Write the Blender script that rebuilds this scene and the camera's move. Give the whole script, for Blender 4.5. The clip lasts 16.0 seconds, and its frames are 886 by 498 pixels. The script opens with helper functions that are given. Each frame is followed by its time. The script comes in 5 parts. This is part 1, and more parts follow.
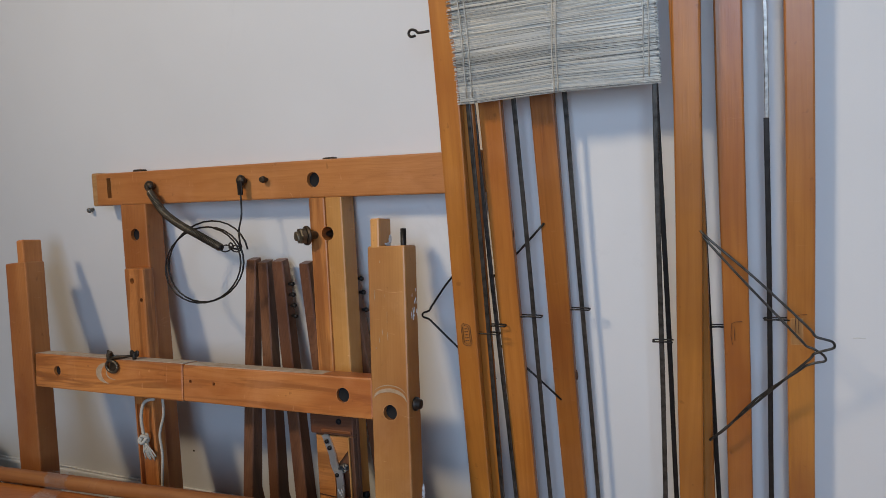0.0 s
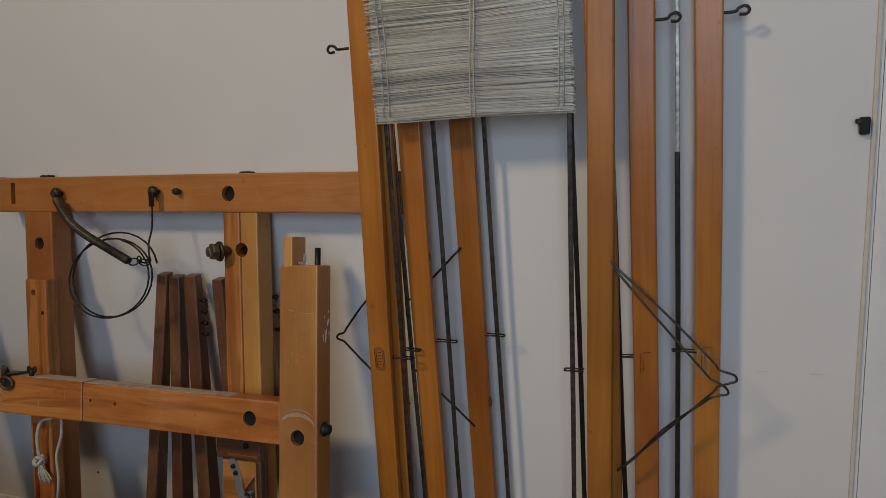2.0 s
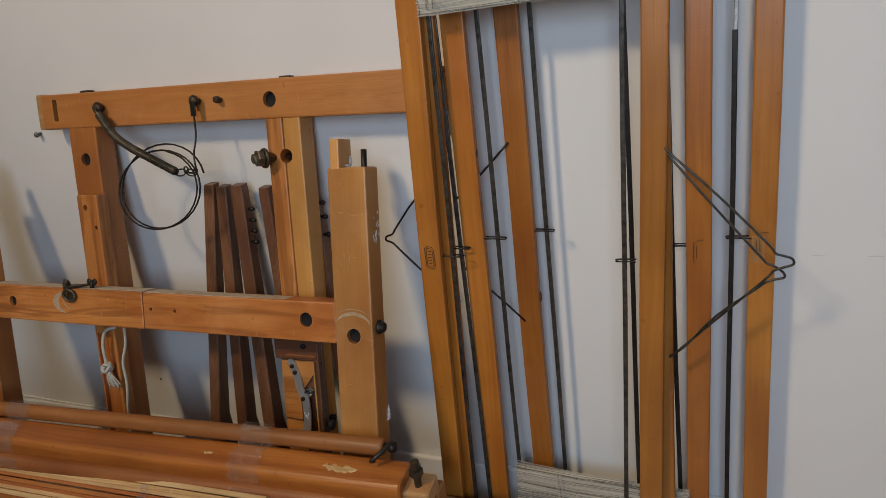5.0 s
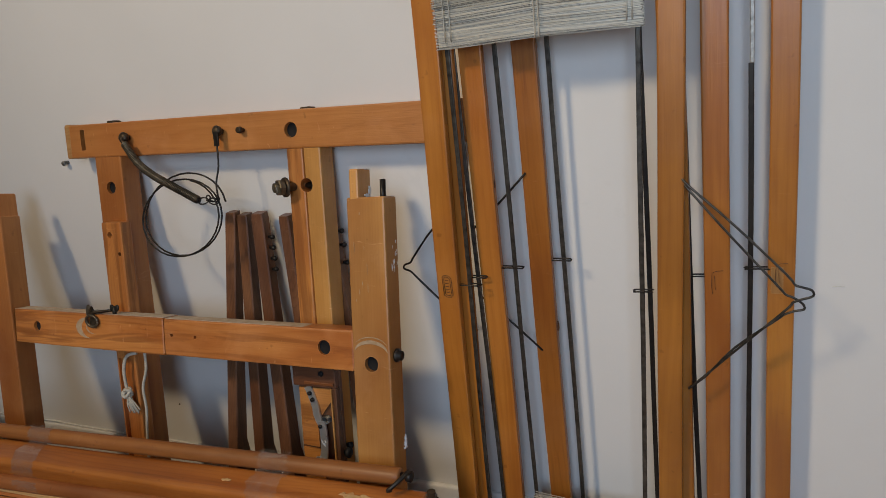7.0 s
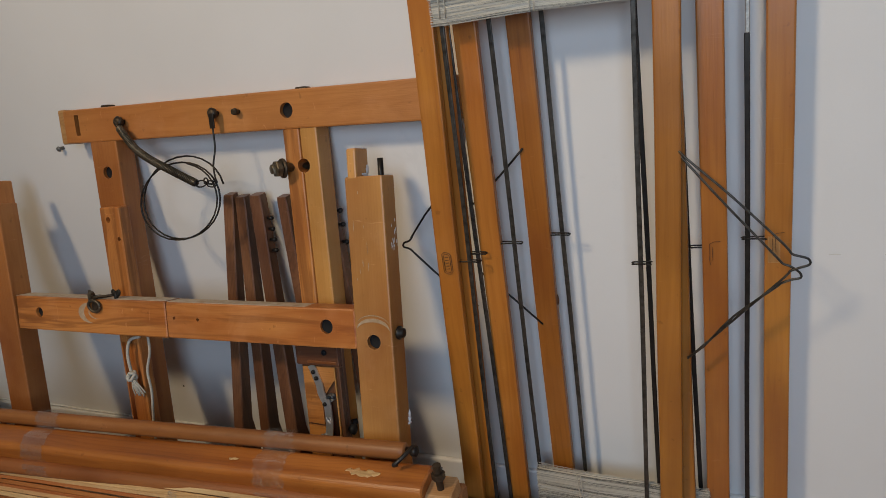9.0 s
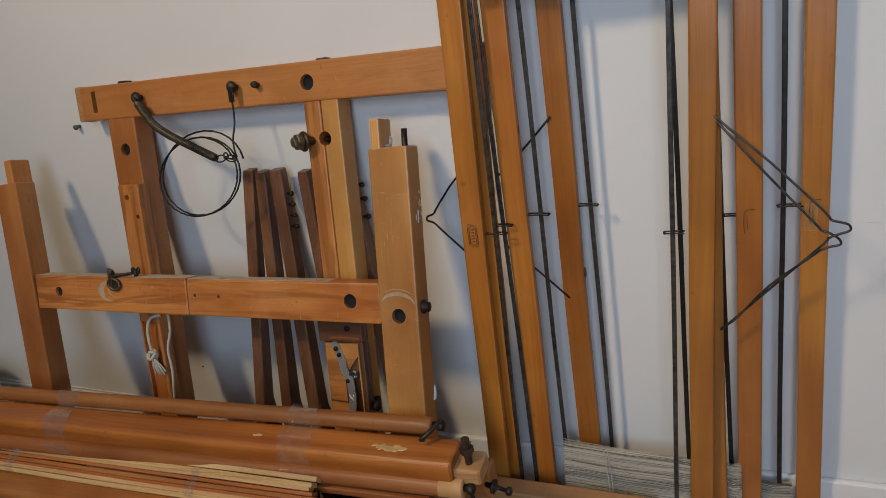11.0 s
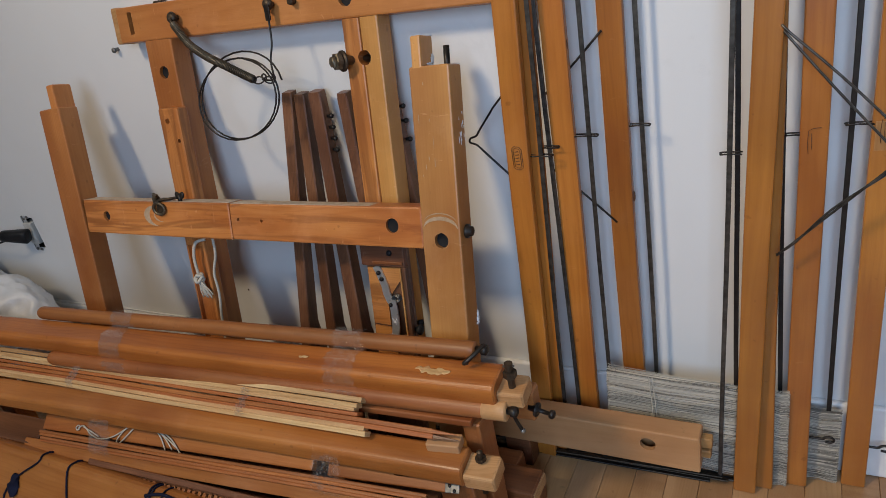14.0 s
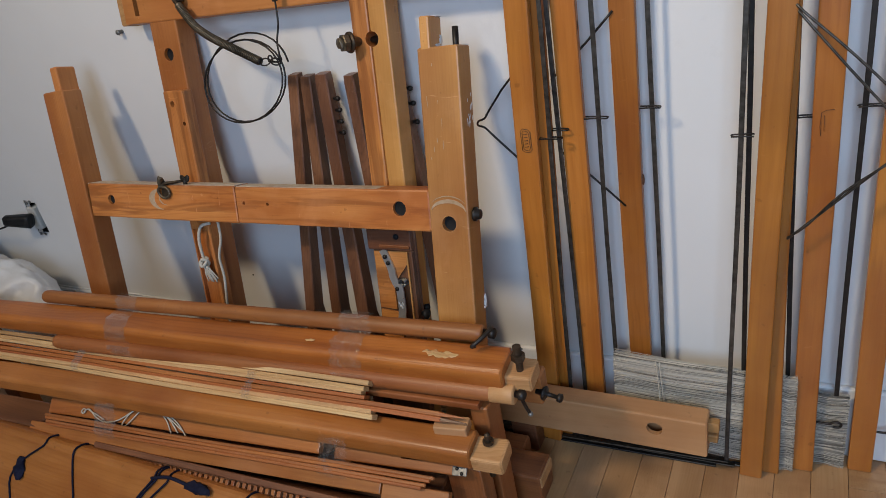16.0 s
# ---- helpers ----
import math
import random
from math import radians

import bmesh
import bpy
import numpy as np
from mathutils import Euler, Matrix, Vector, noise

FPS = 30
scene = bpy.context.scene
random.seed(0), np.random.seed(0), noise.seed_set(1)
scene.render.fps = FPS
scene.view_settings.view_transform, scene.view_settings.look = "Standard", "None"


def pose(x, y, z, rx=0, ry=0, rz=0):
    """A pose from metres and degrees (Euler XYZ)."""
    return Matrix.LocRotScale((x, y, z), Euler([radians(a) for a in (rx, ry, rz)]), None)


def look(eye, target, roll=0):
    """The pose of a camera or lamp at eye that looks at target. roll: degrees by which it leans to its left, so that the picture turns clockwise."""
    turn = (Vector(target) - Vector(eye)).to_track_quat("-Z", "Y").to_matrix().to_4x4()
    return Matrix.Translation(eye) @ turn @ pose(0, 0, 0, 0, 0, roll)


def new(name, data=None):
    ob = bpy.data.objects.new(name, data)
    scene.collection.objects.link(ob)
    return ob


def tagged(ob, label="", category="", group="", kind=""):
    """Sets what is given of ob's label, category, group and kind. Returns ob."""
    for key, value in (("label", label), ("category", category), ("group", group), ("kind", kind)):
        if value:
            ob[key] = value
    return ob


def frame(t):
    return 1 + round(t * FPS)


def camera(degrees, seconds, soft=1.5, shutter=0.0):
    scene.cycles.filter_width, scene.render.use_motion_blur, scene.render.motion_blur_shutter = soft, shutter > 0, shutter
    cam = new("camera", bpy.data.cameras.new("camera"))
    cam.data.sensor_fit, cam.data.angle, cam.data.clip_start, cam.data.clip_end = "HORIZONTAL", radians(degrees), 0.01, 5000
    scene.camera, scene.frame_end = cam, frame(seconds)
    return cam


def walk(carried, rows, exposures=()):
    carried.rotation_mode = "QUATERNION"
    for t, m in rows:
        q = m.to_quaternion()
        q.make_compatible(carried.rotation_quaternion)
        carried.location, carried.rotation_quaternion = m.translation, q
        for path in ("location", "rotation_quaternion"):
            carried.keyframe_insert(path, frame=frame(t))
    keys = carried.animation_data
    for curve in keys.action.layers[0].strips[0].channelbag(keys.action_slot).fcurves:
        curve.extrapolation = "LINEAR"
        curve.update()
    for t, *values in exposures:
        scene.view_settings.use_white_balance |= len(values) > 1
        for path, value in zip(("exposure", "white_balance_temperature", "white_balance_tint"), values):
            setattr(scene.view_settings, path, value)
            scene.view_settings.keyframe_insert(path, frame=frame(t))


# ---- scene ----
cam = camera(65.4, 16.0, soft=0.5)
PATH = [
    (0, (0.091, 0.134, 1.037), (-0.75, 1.883, 0.551), -7.7),
    (0.5, (0.108, 0.137, 1.04), (-0.677, 1.937, 0.66), -5.9),
    (1, (0.127, 0.147, 1.048), (-0.603, 1.981, 0.725), -5.7),
    (1.5, (0.152, 0.153, 1.074), (-0.553, 2.011, 0.848), -5.7),
    (2, (0.129, 0.174, 1.04), (-0.571, 1.989, 0.577), -4.8),
    (2.5, (0.118, 0.173, 1.044), (-0.586, 1.959, 0.483), -5.1),
    (3, (0.102, 0.166, 1.036), (-0.593, 1.933, 0.407), -5.6),
    (3.5, (0.106, 0.168, 1.018), (-0.586, 1.921, 0.348), -6.0),
    (4, (0.103, 0.167, 1.015), (-0.588, 1.907, 0.312), -6.5),
    (4.5, (0.099, 0.157, 1.016), (-0.629, 1.883, 0.314), -7.2),
    (5, (0.098, 0.155, 1.015), (-0.673, 1.869, 0.33), -7.8),
    (7.5, (0.1, 0.149, 1.026), (-0.717, 1.871, 0.418), -7.9),
    (8, (0.099, 0.148, 1.025), (-0.713, 1.867, 0.403), -8.0),
    (8.5, (0.1, 0.151, 1.027), (-0.706, 1.861, 0.375), -8.7),
    (9, (0.098, 0.144, 1.029), (-0.709, 1.844, 0.35), -9.3),
    (11.5, (0.062, 0.14, 0.996), (-0.787, 1.803, 0.279), -10.5),
    (12, (0.063, 0.148, 0.995), (-0.825, 1.775, 0.244), -11.0),
    (12.5, (0.055, 0.154, 0.991), (-0.859, 1.745, 0.195), -11.6),
    (13, (0.049, 0.161, 0.99), (-0.878, 1.721, 0.149), -11.9),
    (13.5, (0.049, 0.156, 0.99), (-0.878, 1.702, 0.123), -11.9),
    (14, (0.051, 0.155, 0.991), (-0.877, 1.694, 0.114), -11.9),
    (14.5, (0.05, 0.149, 0.992), (-0.877, 1.691, 0.119), -11.8),
    (15, (0.044, 0.147, 0.985), (-0.886, 1.688, 0.113), -11.7),
    (15.5, (0.039, 0.143, 0.976), (-0.892, 1.676, 0.092), -11.7),
    (16, (0.039, 0.149, 0.981), (-0.889, 1.674, 0.079), -11.8),
]
EXPOSURES = [(0, -0.42, 6500, 10), (0.5, -0.74, 6900, 10), (1.5, -0.97, 7350, 10), (2, -1.08, 7400, 10), (2.5, -0.80, 7400, 10), (3.5, -0.82, 7400, 10), (5, -0.56, 7400, 10),
             (9, -0.54, 7350, 10), (11.5, -0.53, 7200, 10), (12.5, -0.28, 6900, 10), (13.5, -0.22, 6650, 10), (16, -0.18, 6600, 10)]
walk(cam, [(t, look(eye, target, roll)) for t, eye, target, roll in PATH], EXPOSURES)

# ---- light ----
world = bpy.data.worlds.new("world")
scene.world = world
world.use_nodes = True
wn = world.node_tree.nodes
sky = wn.new("ShaderNodeTexSky")
sky.sky_type, sky.sun_disc = "NISHITA", False
sky.sun_elevation, sky.sun_rotation = radians(35), radians(200)
world.node_tree.links.new(sky.outputs[0], wn["Background"].inputs[0])
wn["Background"].inputs[1].default_value = 0.08


def area_lamp(name, eye, target, sx, sy, power, colour):
    la = bpy.data.lights.new(name, "AREA")
    la.shape, la.size, la.size_y, la.energy, la.color = "RECTANGLE", sx, sy, power, colour
    ob = new(name, la)
    ob.matrix_basis = look(eye, target)
    return ob


# the room's ceiling lamp, warm, and cool daylight in the window opening behind
LAMP = area_lamp("ceiling_lamp_light", (-1.32, -0.95, 2.76), (-0.02, 1.2, 0.45), 0.34, 0.34, 20.5, (1.0, 0.825, 0.59))
LAMP.data.spread = radians(108)
area_lamp("window_light", (0.40, -1.46, 1.55), (-0.10, 1.2, 0.80), 1.2, 1.2, 51.0, (0.48, 0.685, 1.0))

# ---- materials ----


def material(name):
    m = bpy.data.materials.new(name)
    m.use_nodes = True
    return m, m.node_tree.nodes, m.node_tree.links, m.node_tree.nodes["Principled BSDF"]


def ramp(n, stops):
    r = n.new("ShaderNodeValToRGB")
    while len(r.color_ramp.elements) < len(stops):
        r.color_ramp.elements.new(0.5)
    for e, (p, c) in zip(r.color_ramp.elements, stops):
        e.position, e.color = p, (*c, 1)
    return r


def noise_tex(n, l, vec, scale, detail=4, rough=0.55, distort=0.0):
    t = n.new("ShaderNodeTexNoise")
    t.inputs["Scale"].default_value, t.inputs["Detail"].default_value = scale, detail
    t.inputs["Roughness"].default_value, t.inputs["Distortion"].default_value = rough, distort
    if vec is not None:
        l.new(vec, t.inputs["Vector"])
    return t


def mix_col(n, l, fac, a, b, mode="MIX"):
    x = n.new("ShaderNodeMix")
    x.data_type, x.blend_type = "RGBA", mode
    for sock, v in ((x.inputs[0], fac), (x.inputs[6], a), (x.inputs[7], b)):
        if isinstance(v, (int, float)):
            sock.default_value = v
        elif isinstance(v, tuple):
            sock.default_value = (*v, 1)
        else:
            l.new(v, sock)
    return x.outputs[2]


def math_node(n, l, op, a, b=0.0):
    x = n.new("ShaderNodeMath")
    x.operation = op
    for sock, v in ((x.inputs[0], a), (x.inputs[1], b)):
        if isinstance(v, (int, float)):
            sock.default_value = v
        else:
            l.new(v, sock)
    return x.outputs[0]


def wood(name, dark, mid, light, rough=0.42, ring=55.0, wear=0.25, knots=True, coat=0.15, contrast=1.0, figure=0.60):
    """Timber sawn from a log whose heart runs along the local x axis, each object cut from another place."""
    m, n, l, b = material(name)
    tc, oi = n.new("ShaderNodeTexCoord"), n.new("ShaderNodeObjectInfo")
    cx = n.new("ShaderNodeCombineXYZ")
    for i, k in enumerate((37.0, 11.0, 19.0)):
        l.new(math_node(n, l, "MULTIPLY", oi.outputs["Random"], k), cx.inputs[i])

    def shifted(vec, by):
        v = n.new("ShaderNodeVectorMath")
        v.operation = "ADD"
        l.new(vec, v.inputs[0])
        l.new(by, v.inputs[1])
        return v.outputs[0]

    def stretched(vec, k):
        mp = n.new("ShaderNodeMapping")
        mp.inputs["Scale"].default_value = k
        l.new(vec, mp.inputs["Vector"])
        return mp.outputs[0]

    pos = shifted(tc.outputs["Object"], cx.outputs[0])
    # growth rings round a wandering heart
    heart = n.new("ShaderNodeCombineXYZ")
    l.new(math_node(n, l, "ADD", math_node(n, l, "MULTIPLY", math_node(n, l, "FRACT", math_node(n, l, "MULTIPLY", oi.outputs["Random"], 7.3)), 0.10), 0.012), heart.inputs[1])
    l.new(math_node(n, l, "ADD", math_node(n, l, "MULTIPLY", math_node(n, l, "FRACT", math_node(n, l, "MULTIPLY", oi.outputs["Random"], 13.7)), 0.09), -0.02), heart.inputs[2])
    slow = noise_tex(n, l, stretched(pos, (0.16, 1, 1)), 11.0, 3, 0.5, 0.6)
    bend = n.new("ShaderNodeVectorMath")
    bend.operation = "MULTIPLY_ADD"
    bend.inputs[1].default_value, bend.inputs[2].default_value = (0, 0.055, 0.055), (0, -0.027, -0.027)
    l.new(slow.outputs["Color"], bend.inputs[0])
    yz = n.new("ShaderNodeVectorMath")
    yz.operation = "MULTIPLY"
    yz.inputs[1].default_value = (0, 1, 1)
    l.new(shifted(shifted(tc.outputs["Object"], heart.outputs[0]), bend.outputs[0]), yz.inputs[0])
    ln = n.new("ShaderNodeVectorMath")
    ln.operation = "LENGTH"
    l.new(yz.outputs[0], ln.inputs[0])
    rings = math_node(n, l, "FRACT", math_node(n, l, "MULTIPLY", ln.outputs["Value"], ring * 3.2))
    rr = ramp(n, [(0.0, (0.25, 0.25, 0.25)), (0.10, (0, 0, 0)), (0.55, (0.22, 0.22, 0.22)), (0.86, (1, 1, 1)), (1.0, (0.25, 0.25, 0.25))])
    l.new(rings, rr.inputs[0])
    late = rr.outputs[0]
    fine = noise_tex(n, l, stretched(pos, (0.03, 1, 1)), 420.0, 4, 0.6)
    warp = noise_tex(n, l, stretched(pos, (0.07, 1, 1)), 15.0, 4, 0.55, 1.6)
    f1 = math_node(n, l, "MULTIPLY", late, -0.115 * contrast)
    f2 = math_node(n, l, "ADD", math_node(n, l, "MULTIPLY", warp.outputs["Fac"], figure), 0.54 - figure * 0.5)
    f3 = math_node(n, l, "ADD", math_node(n, l, "MULTIPLY", fine.outputs["Fac"], 0.14), -0.07)
    tot = math_node(n, l, "ADD", math_node(n, l, "ADD", f1, f2), f3)
    rp = ramp(n, [(0.30, dark), (0.46, mid), (0.64, light)])
    l.new(tot, rp.inputs[0])
    col = rp.outputs[0]
    if knots:
        # resinous streaks running with the grain, and a few knots
        sk = noise_tex(n, l, stretched(pos, (0.085, 1, 1)), 30.0, 4, 0.55, 1.4)
        skr = ramp(n, [(0.51, (0, 0, 0)), (0.58, (0.75, 0.75, 0.75)), (0.66, (1, 1, 1))])
        l.new(sk.outputs["Fac"], skr.inputs[0])
        col = mix_col(n, l, math_node(n, l, "MULTIPLY", skr.outputs[0], 0.62), col, tuple(0.85 * v for v in dark))
        vo = n.new("ShaderNodeTexVoronoi")
        vo.inputs["Scale"].default_value = 7.0
        l.new(stretched(pos, (0.35, 1, 1)), vo.inputs["Vector"])
        kr = ramp(n, [(0.0, (1, 1, 1)), (0.045, (0.6, 0.6, 0.6)), (0.09, (0, 0, 0))])
        l.new(vo.outputs["Distance"], kr.inputs[0])
        col = mix_col(n, l, math_node(n, l, "MULTIPLY", kr.outputs[0], 0.7), col, tuple(0.5 * v for v in dark))
    # broad uneven stain, rubbed pale patches, grime and scratches
    bd = noise_tex(n, l, stretched(pos, (0.45, 1, 1)), 6.0, 3, 0.5, 0.5)
    br = ramp(n, [(0.46, (0, 0, 0)), (0.68, (1, 1, 1))])
    l.new(bd.outputs["Fac"], br.inputs[0])
    col = mix_col(n, l, math_node(n, l, "MULTIPLY", br.outputs[0], 0.62), col, (mid[0] * 0.78, mid[1] * 0.62, mid[2] * 0.55))
    st = noise_tex(n, l, pos, 7.0, 5, 0.62, 0.4)
    sr = ramp(n, [(0.52, (0, 0, 0)), (0.75, (1, 1, 1))])
    l.new(st.outputs["Fac"], sr.inputs[0])
    pale = tuple(min(1, 1.15 * v + 0.07) for v in light)
    col = mix_col(n, l, math_node(n, l, "MULTIPLY", sr.outputs[0], wear), col, pale)
    ms = n.new("ShaderNodeMapping")
    ms.inputs["Scale"].default_value, ms.inputs["Rotation"].default_value = (9, 1.6, 1.6), (0.4, 0.7, 0.5)
    l.new(pos, ms.inputs["Vector"])
    sc = noise_tex(n, l, ms.outputs[0], 11.0, 3, 0.7, 1.4)
    scr = ramp(n, [(0.665, (0, 0, 0)), (0.72, (1, 1, 1))])
    l.new(sc.outputs["Fac"], scr.inputs[0])
    col = mix_col(n, l, math_node(n, l, "MULTIPLY", scr.outputs[0], 0.9 * wear), col, tuple(min(1, 1.2 * v + 0.12) for v in light))
    gr = noise_tex(n, l, pos, 3.1, 4, 0.6)
    grr = ramp(n, [(0.30, (0.74, 0.71, 0.68)), (0.58, (1, 1, 1))])
    l.new(gr.outputs["Fac"], grr.inputs[0])
    col = mix_col(n, l, 1.0, col, grr.outputs[0], "MULTIPLY")
    spots = noise_tex(n, l, pos, 65.0, 2, 0.5)
    spr = ramp(n, [(0.70, (0, 0, 0)), (0.76, (1, 1, 1))])
    l.new(spots.outputs["Fac"], spr.inputs[0])
    col = mix_col(n, l, math_node(n, l, "MULTIPLY", spr.outputs[0], 0.35), col, tuple(0.5 * v for v in dark))
    # corners paler: rubbed bare, with the lit edge line painted in too
    bv, ge, dt = n.new("ShaderNodeBevel"), n.new("ShaderNodeNewGeometry"), n.new("ShaderNodeVectorMath")
    bv.samples, bv.inputs["Radius"].default_value = 4, 0.0022
    dt.operation = "DOT_PRODUCT"
    l.new(bv.outputs[0], dt.inputs[0])
    l.new(ge.outputs["True Normal"], dt.inputs[1])
    er = ramp(n, [(0.80, (1, 1, 1)), (0.985, (0, 0, 0))])
    l.new(dt.outputs["Value"], er.inputs[0])
    en = noise_tex(n, l, pos, 26.0, 4, 0.65)
    enr = ramp(n, [(0.38, (0, 0, 0)), (0.62, (1, 1, 1))])
    l.new(en.outputs["Fac"], enr.inputs[0])
    edge = math_node(n, l, "MULTIPLY", math_node(n, l, "MULTIPLY", er.outputs[0], enr.outputs[0]), min(0.8, 0.25 + 1.3 * wear))
    col = mix_col(n, l, edge, col, pale)
    hsv = n.new("ShaderNodeHueSaturation")
    l.new(math_node(n, l, "ADD", math_node(n, l, "MULTIPLY", math_node(n, l, "FRACT", math_node(n, l, "MULTIPLY", oi.outputs["Random"], 5.7)), 0.007), 0.4975), hsv.inputs["Hue"])
    l.new(math_node(n, l, "ADD", math_node(n, l, "MULTIPLY", oi.outputs["Random"], 0.20), 0.90), hsv.inputs["Value"])
    l.new(col, hsv.inputs["Color"])
    l.new(hsv.outputs[0], b.inputs["Base Color"])
    l.new(math_node(n, l, "ADD", math_node(n, l, "MULTIPLY", st.outputs["Fac"], 0.30), rough - 0.14), b.inputs["Roughness"])
    b.inputs["Coat Weight"].default_value, b.inputs["Coat Roughness"].default_value = coat, 0.25
    bp = n.new("ShaderNodeBump")
    bp.inputs["Strength"].default_value, bp.inputs["Distance"].default_value = 0.25, 0.0012
    l.new(math_node(n, l, "ADD", fine.outputs["Fac"], math_node(n, l, "MULTIPLY", st.outputs["Fac"], 1.5)), bp.inputs["Height"])
    l.new(bp.outputs[0], b.inputs["Normal"])
    return m


def plain(name, c1, c2, scale=40.0, rough=0.6, metal=0.0, bump=0.15, dist=0.0006, spread=0.2, coat=0.0):
    """Two tones mixed by noise, with uneven gloss and fine relief."""
    m, n, l, b = material(name)
    tc = n.new("ShaderNodeTexCoord")
    a = noise_tex(n, l, tc.outputs["Object"], scale, 5, 0.6)
    a2 = noise_tex(n, l, tc.outputs["Object"], scale / 9, 3, 0.5)
    f = math_node(n, l, "ADD", math_node(n, l, "MULTIPLY", a.outputs["Fac"], 0.55), math_node(n, l, "MULTIPLY", a2.outputs["Fac"], 0.45))
    rp = ramp(n, [(0.36, c1), (0.64, c2)])
    l.new(f, rp.inputs[0])
    l.new(rp.outputs[0], b.inputs["Base Color"])
    l.new(math_node(n, l, "ADD", math_node(n, l, "MULTIPLY", a.outputs["Fac"], spread), rough - spread / 2), b.inputs["Roughness"])
    b.inputs["Metallic"].default_value, b.inputs["Coat Weight"].default_value = metal, coat
    bp = n.new("ShaderNodeBump")
    bp.inputs["Strength"].default_value, bp.inputs["Distance"].default_value = bump, dist
    l.new(a.outputs["Fac"], bp.inputs["Height"])
    l.new(bp.outputs[0], b.inputs["Normal"])
    return m


def wall_paint():
    m, n, l, b = material("white wall paint")
    tc = n.new("ShaderNodeTexCoord")
    roller = noise_tex(n, l, tc.outputs["Object"], 260.0, 3, 0.5)
    broad = noise_tex(n, l, tc.outputs["Object"], 1.4, 4, 0.55)
    rp = ramp(n, [(0.30, (0.655, 0.645, 0.63)), (0.70, (0.735, 0.728, 0.715))])
    l.new(broad.outputs["Fac"], rp.inputs[0])
    sc = noise_tex(n, l, tc.outputs["Object"], 5.5, 6, 0.68, 1.2)
    scr = ramp(n, [(0.64, (0, 0, 0)), (0.72, (1, 1, 1))])
    l.new(sc.outputs["Fac"], scr.inputs[0])
    l.new(mix_col(n, l, math_node(n, l, "MULTIPLY", scr.outputs[0], 0.10), rp.outputs[0], (0.45, 0.44, 0.43)), b.inputs["Base Color"])
    b.inputs["Roughness"].default_value = 0.62
    bp = n.new("ShaderNodeBump")
    bp.inputs["Strength"].default_value, bp.inputs["Distance"].default_value = 0.12, 0.0008
    l.new(math_node(n, l, "ADD", roller.outputs["Fac"], math_node(n, l, "MULTIPLY", sc.outputs["Fac"], 2.0)), bp.inputs["Height"])
    l.new(bp.outputs[0], b.inputs["Normal"])
    return m


def tape_film():
    """Clear film: nearly unseen where it lies flat, with white glints painted along its creases and bubbles."""
    m, n, l, b = material("clear packing tape")
    tc = n.new("ShaderNodeTexCoord")
    mp = n.new("ShaderNodeMapping")
    mp.inputs["Scale"].default_value, mp.inputs["Rotation"].default_value = (2.6, 1, 1), (0.3, 0.2, 0.5)
    l.new(tc.outputs["Object"], mp.inputs["Vector"])
    a = noise_tex(n, l, mp.outputs[0], 30.0, 5, 0.6, 2.2)
    bp = n.new("ShaderNodeBump")
    bp.inputs["Strength"].default_value, bp.inputs["Distance"].default_value = 0.30, 0.004
    l.new(a.outputs["Fac"], bp.inputs["Height"])
    clear, gloss, glint_paint, fr = n.new("ShaderNodeBsdfTransparent"), n.new("ShaderNodeBsdfGlossy"), n.new("ShaderNodeBsdfDiffuse"), n.new("ShaderNodeFresnel")
    clear.inputs[0].default_value, gloss.inputs["Roughness"].default_value = (0.95, 0.945, 0.93, 1), 0.09
    glint_paint.inputs[0].default_value, fr.inputs["IOR"].default_value = (0.85, 0.83, 0.79, 1), 1.5
    for node in (gloss, glint_paint, fr):
        l.new(bp.outputs[0], node.inputs["Normal"])
    m1, m2 = n.new("ShaderNodeMixShader"), n.new("ShaderNodeMixShader")
    l.new(math_node(n, l, "MULTIPLY", fr.outputs[0], 0.25), m1.inputs[0])
    l.new(clear.outputs[0], m1.inputs[1])
    l.new(gloss.outputs[0], m1.inputs[2])
    # thin white streaks put in the colour as glints on the creases
    rp = ramp(n, [(0.40, (0.02, 0.02, 0.02)), (0.570, (0.025, 0.025, 0.025)), (0.582, (0.22, 0.22, 0.22)), (0.594, (0.03, 0.03, 0.03)), (0.68, (0.04, 0.04, 0.04)), (0.73, (0.45, 0.45, 0.45))])
    l.new(a.outputs["Fac"], rp.inputs[0])
    l.new(rp.outputs[0], m2.inputs[0])
    l.new(m1.outputs[0], m2.inputs[1])
    l.new(glint_paint.outputs[0], m2.inputs[2])
    l.new(m2.outputs[0], n["Material Output"].inputs[0])
    return m


def heddle_wire():
    """Tinned wire in hanks: bundles of lighter and duller strands, each with a tone of its own."""
    m, n, l, b = material("tinned heddle wire")
    g, tc = n.new("ShaderNodeNewGeometry"), n.new("ShaderNodeTexCoord")
    mp = n.new("ShaderNodeMapping")
    mp.inputs["Scale"].default_value = (1.2, 6.0, 26.0)
    l.new(tc.outputs["Object"], mp.inputs["Vector"])
    band = noise_tex(n, l, mp.outputs[0], 1.6, 3, 0.6, 0.3)
    f = math_node(n, l, "ADD", math_node(n, l, "MULTIPLY", g.outputs["Random Per Island"], 0.46), math_node(n, l, "MULTIPLY", band.outputs["Fac"], 0.60))
    rp = ramp(n, [(0.34, (0.13, 0.121, 0.104)), (0.44, (0.36, 0.340, 0.295)), (0.55, (0.54, 0.510, 0.440)), (0.72, (0.74, 0.70, 0.61))])
    l.new(f, rp.inputs[0])
    l.new(rp.outputs[0], b.inputs["Base Color"])
    b.inputs["Metallic"].default_value, b.inputs["Roughness"].default_value = 0.30, 0.42
    return m


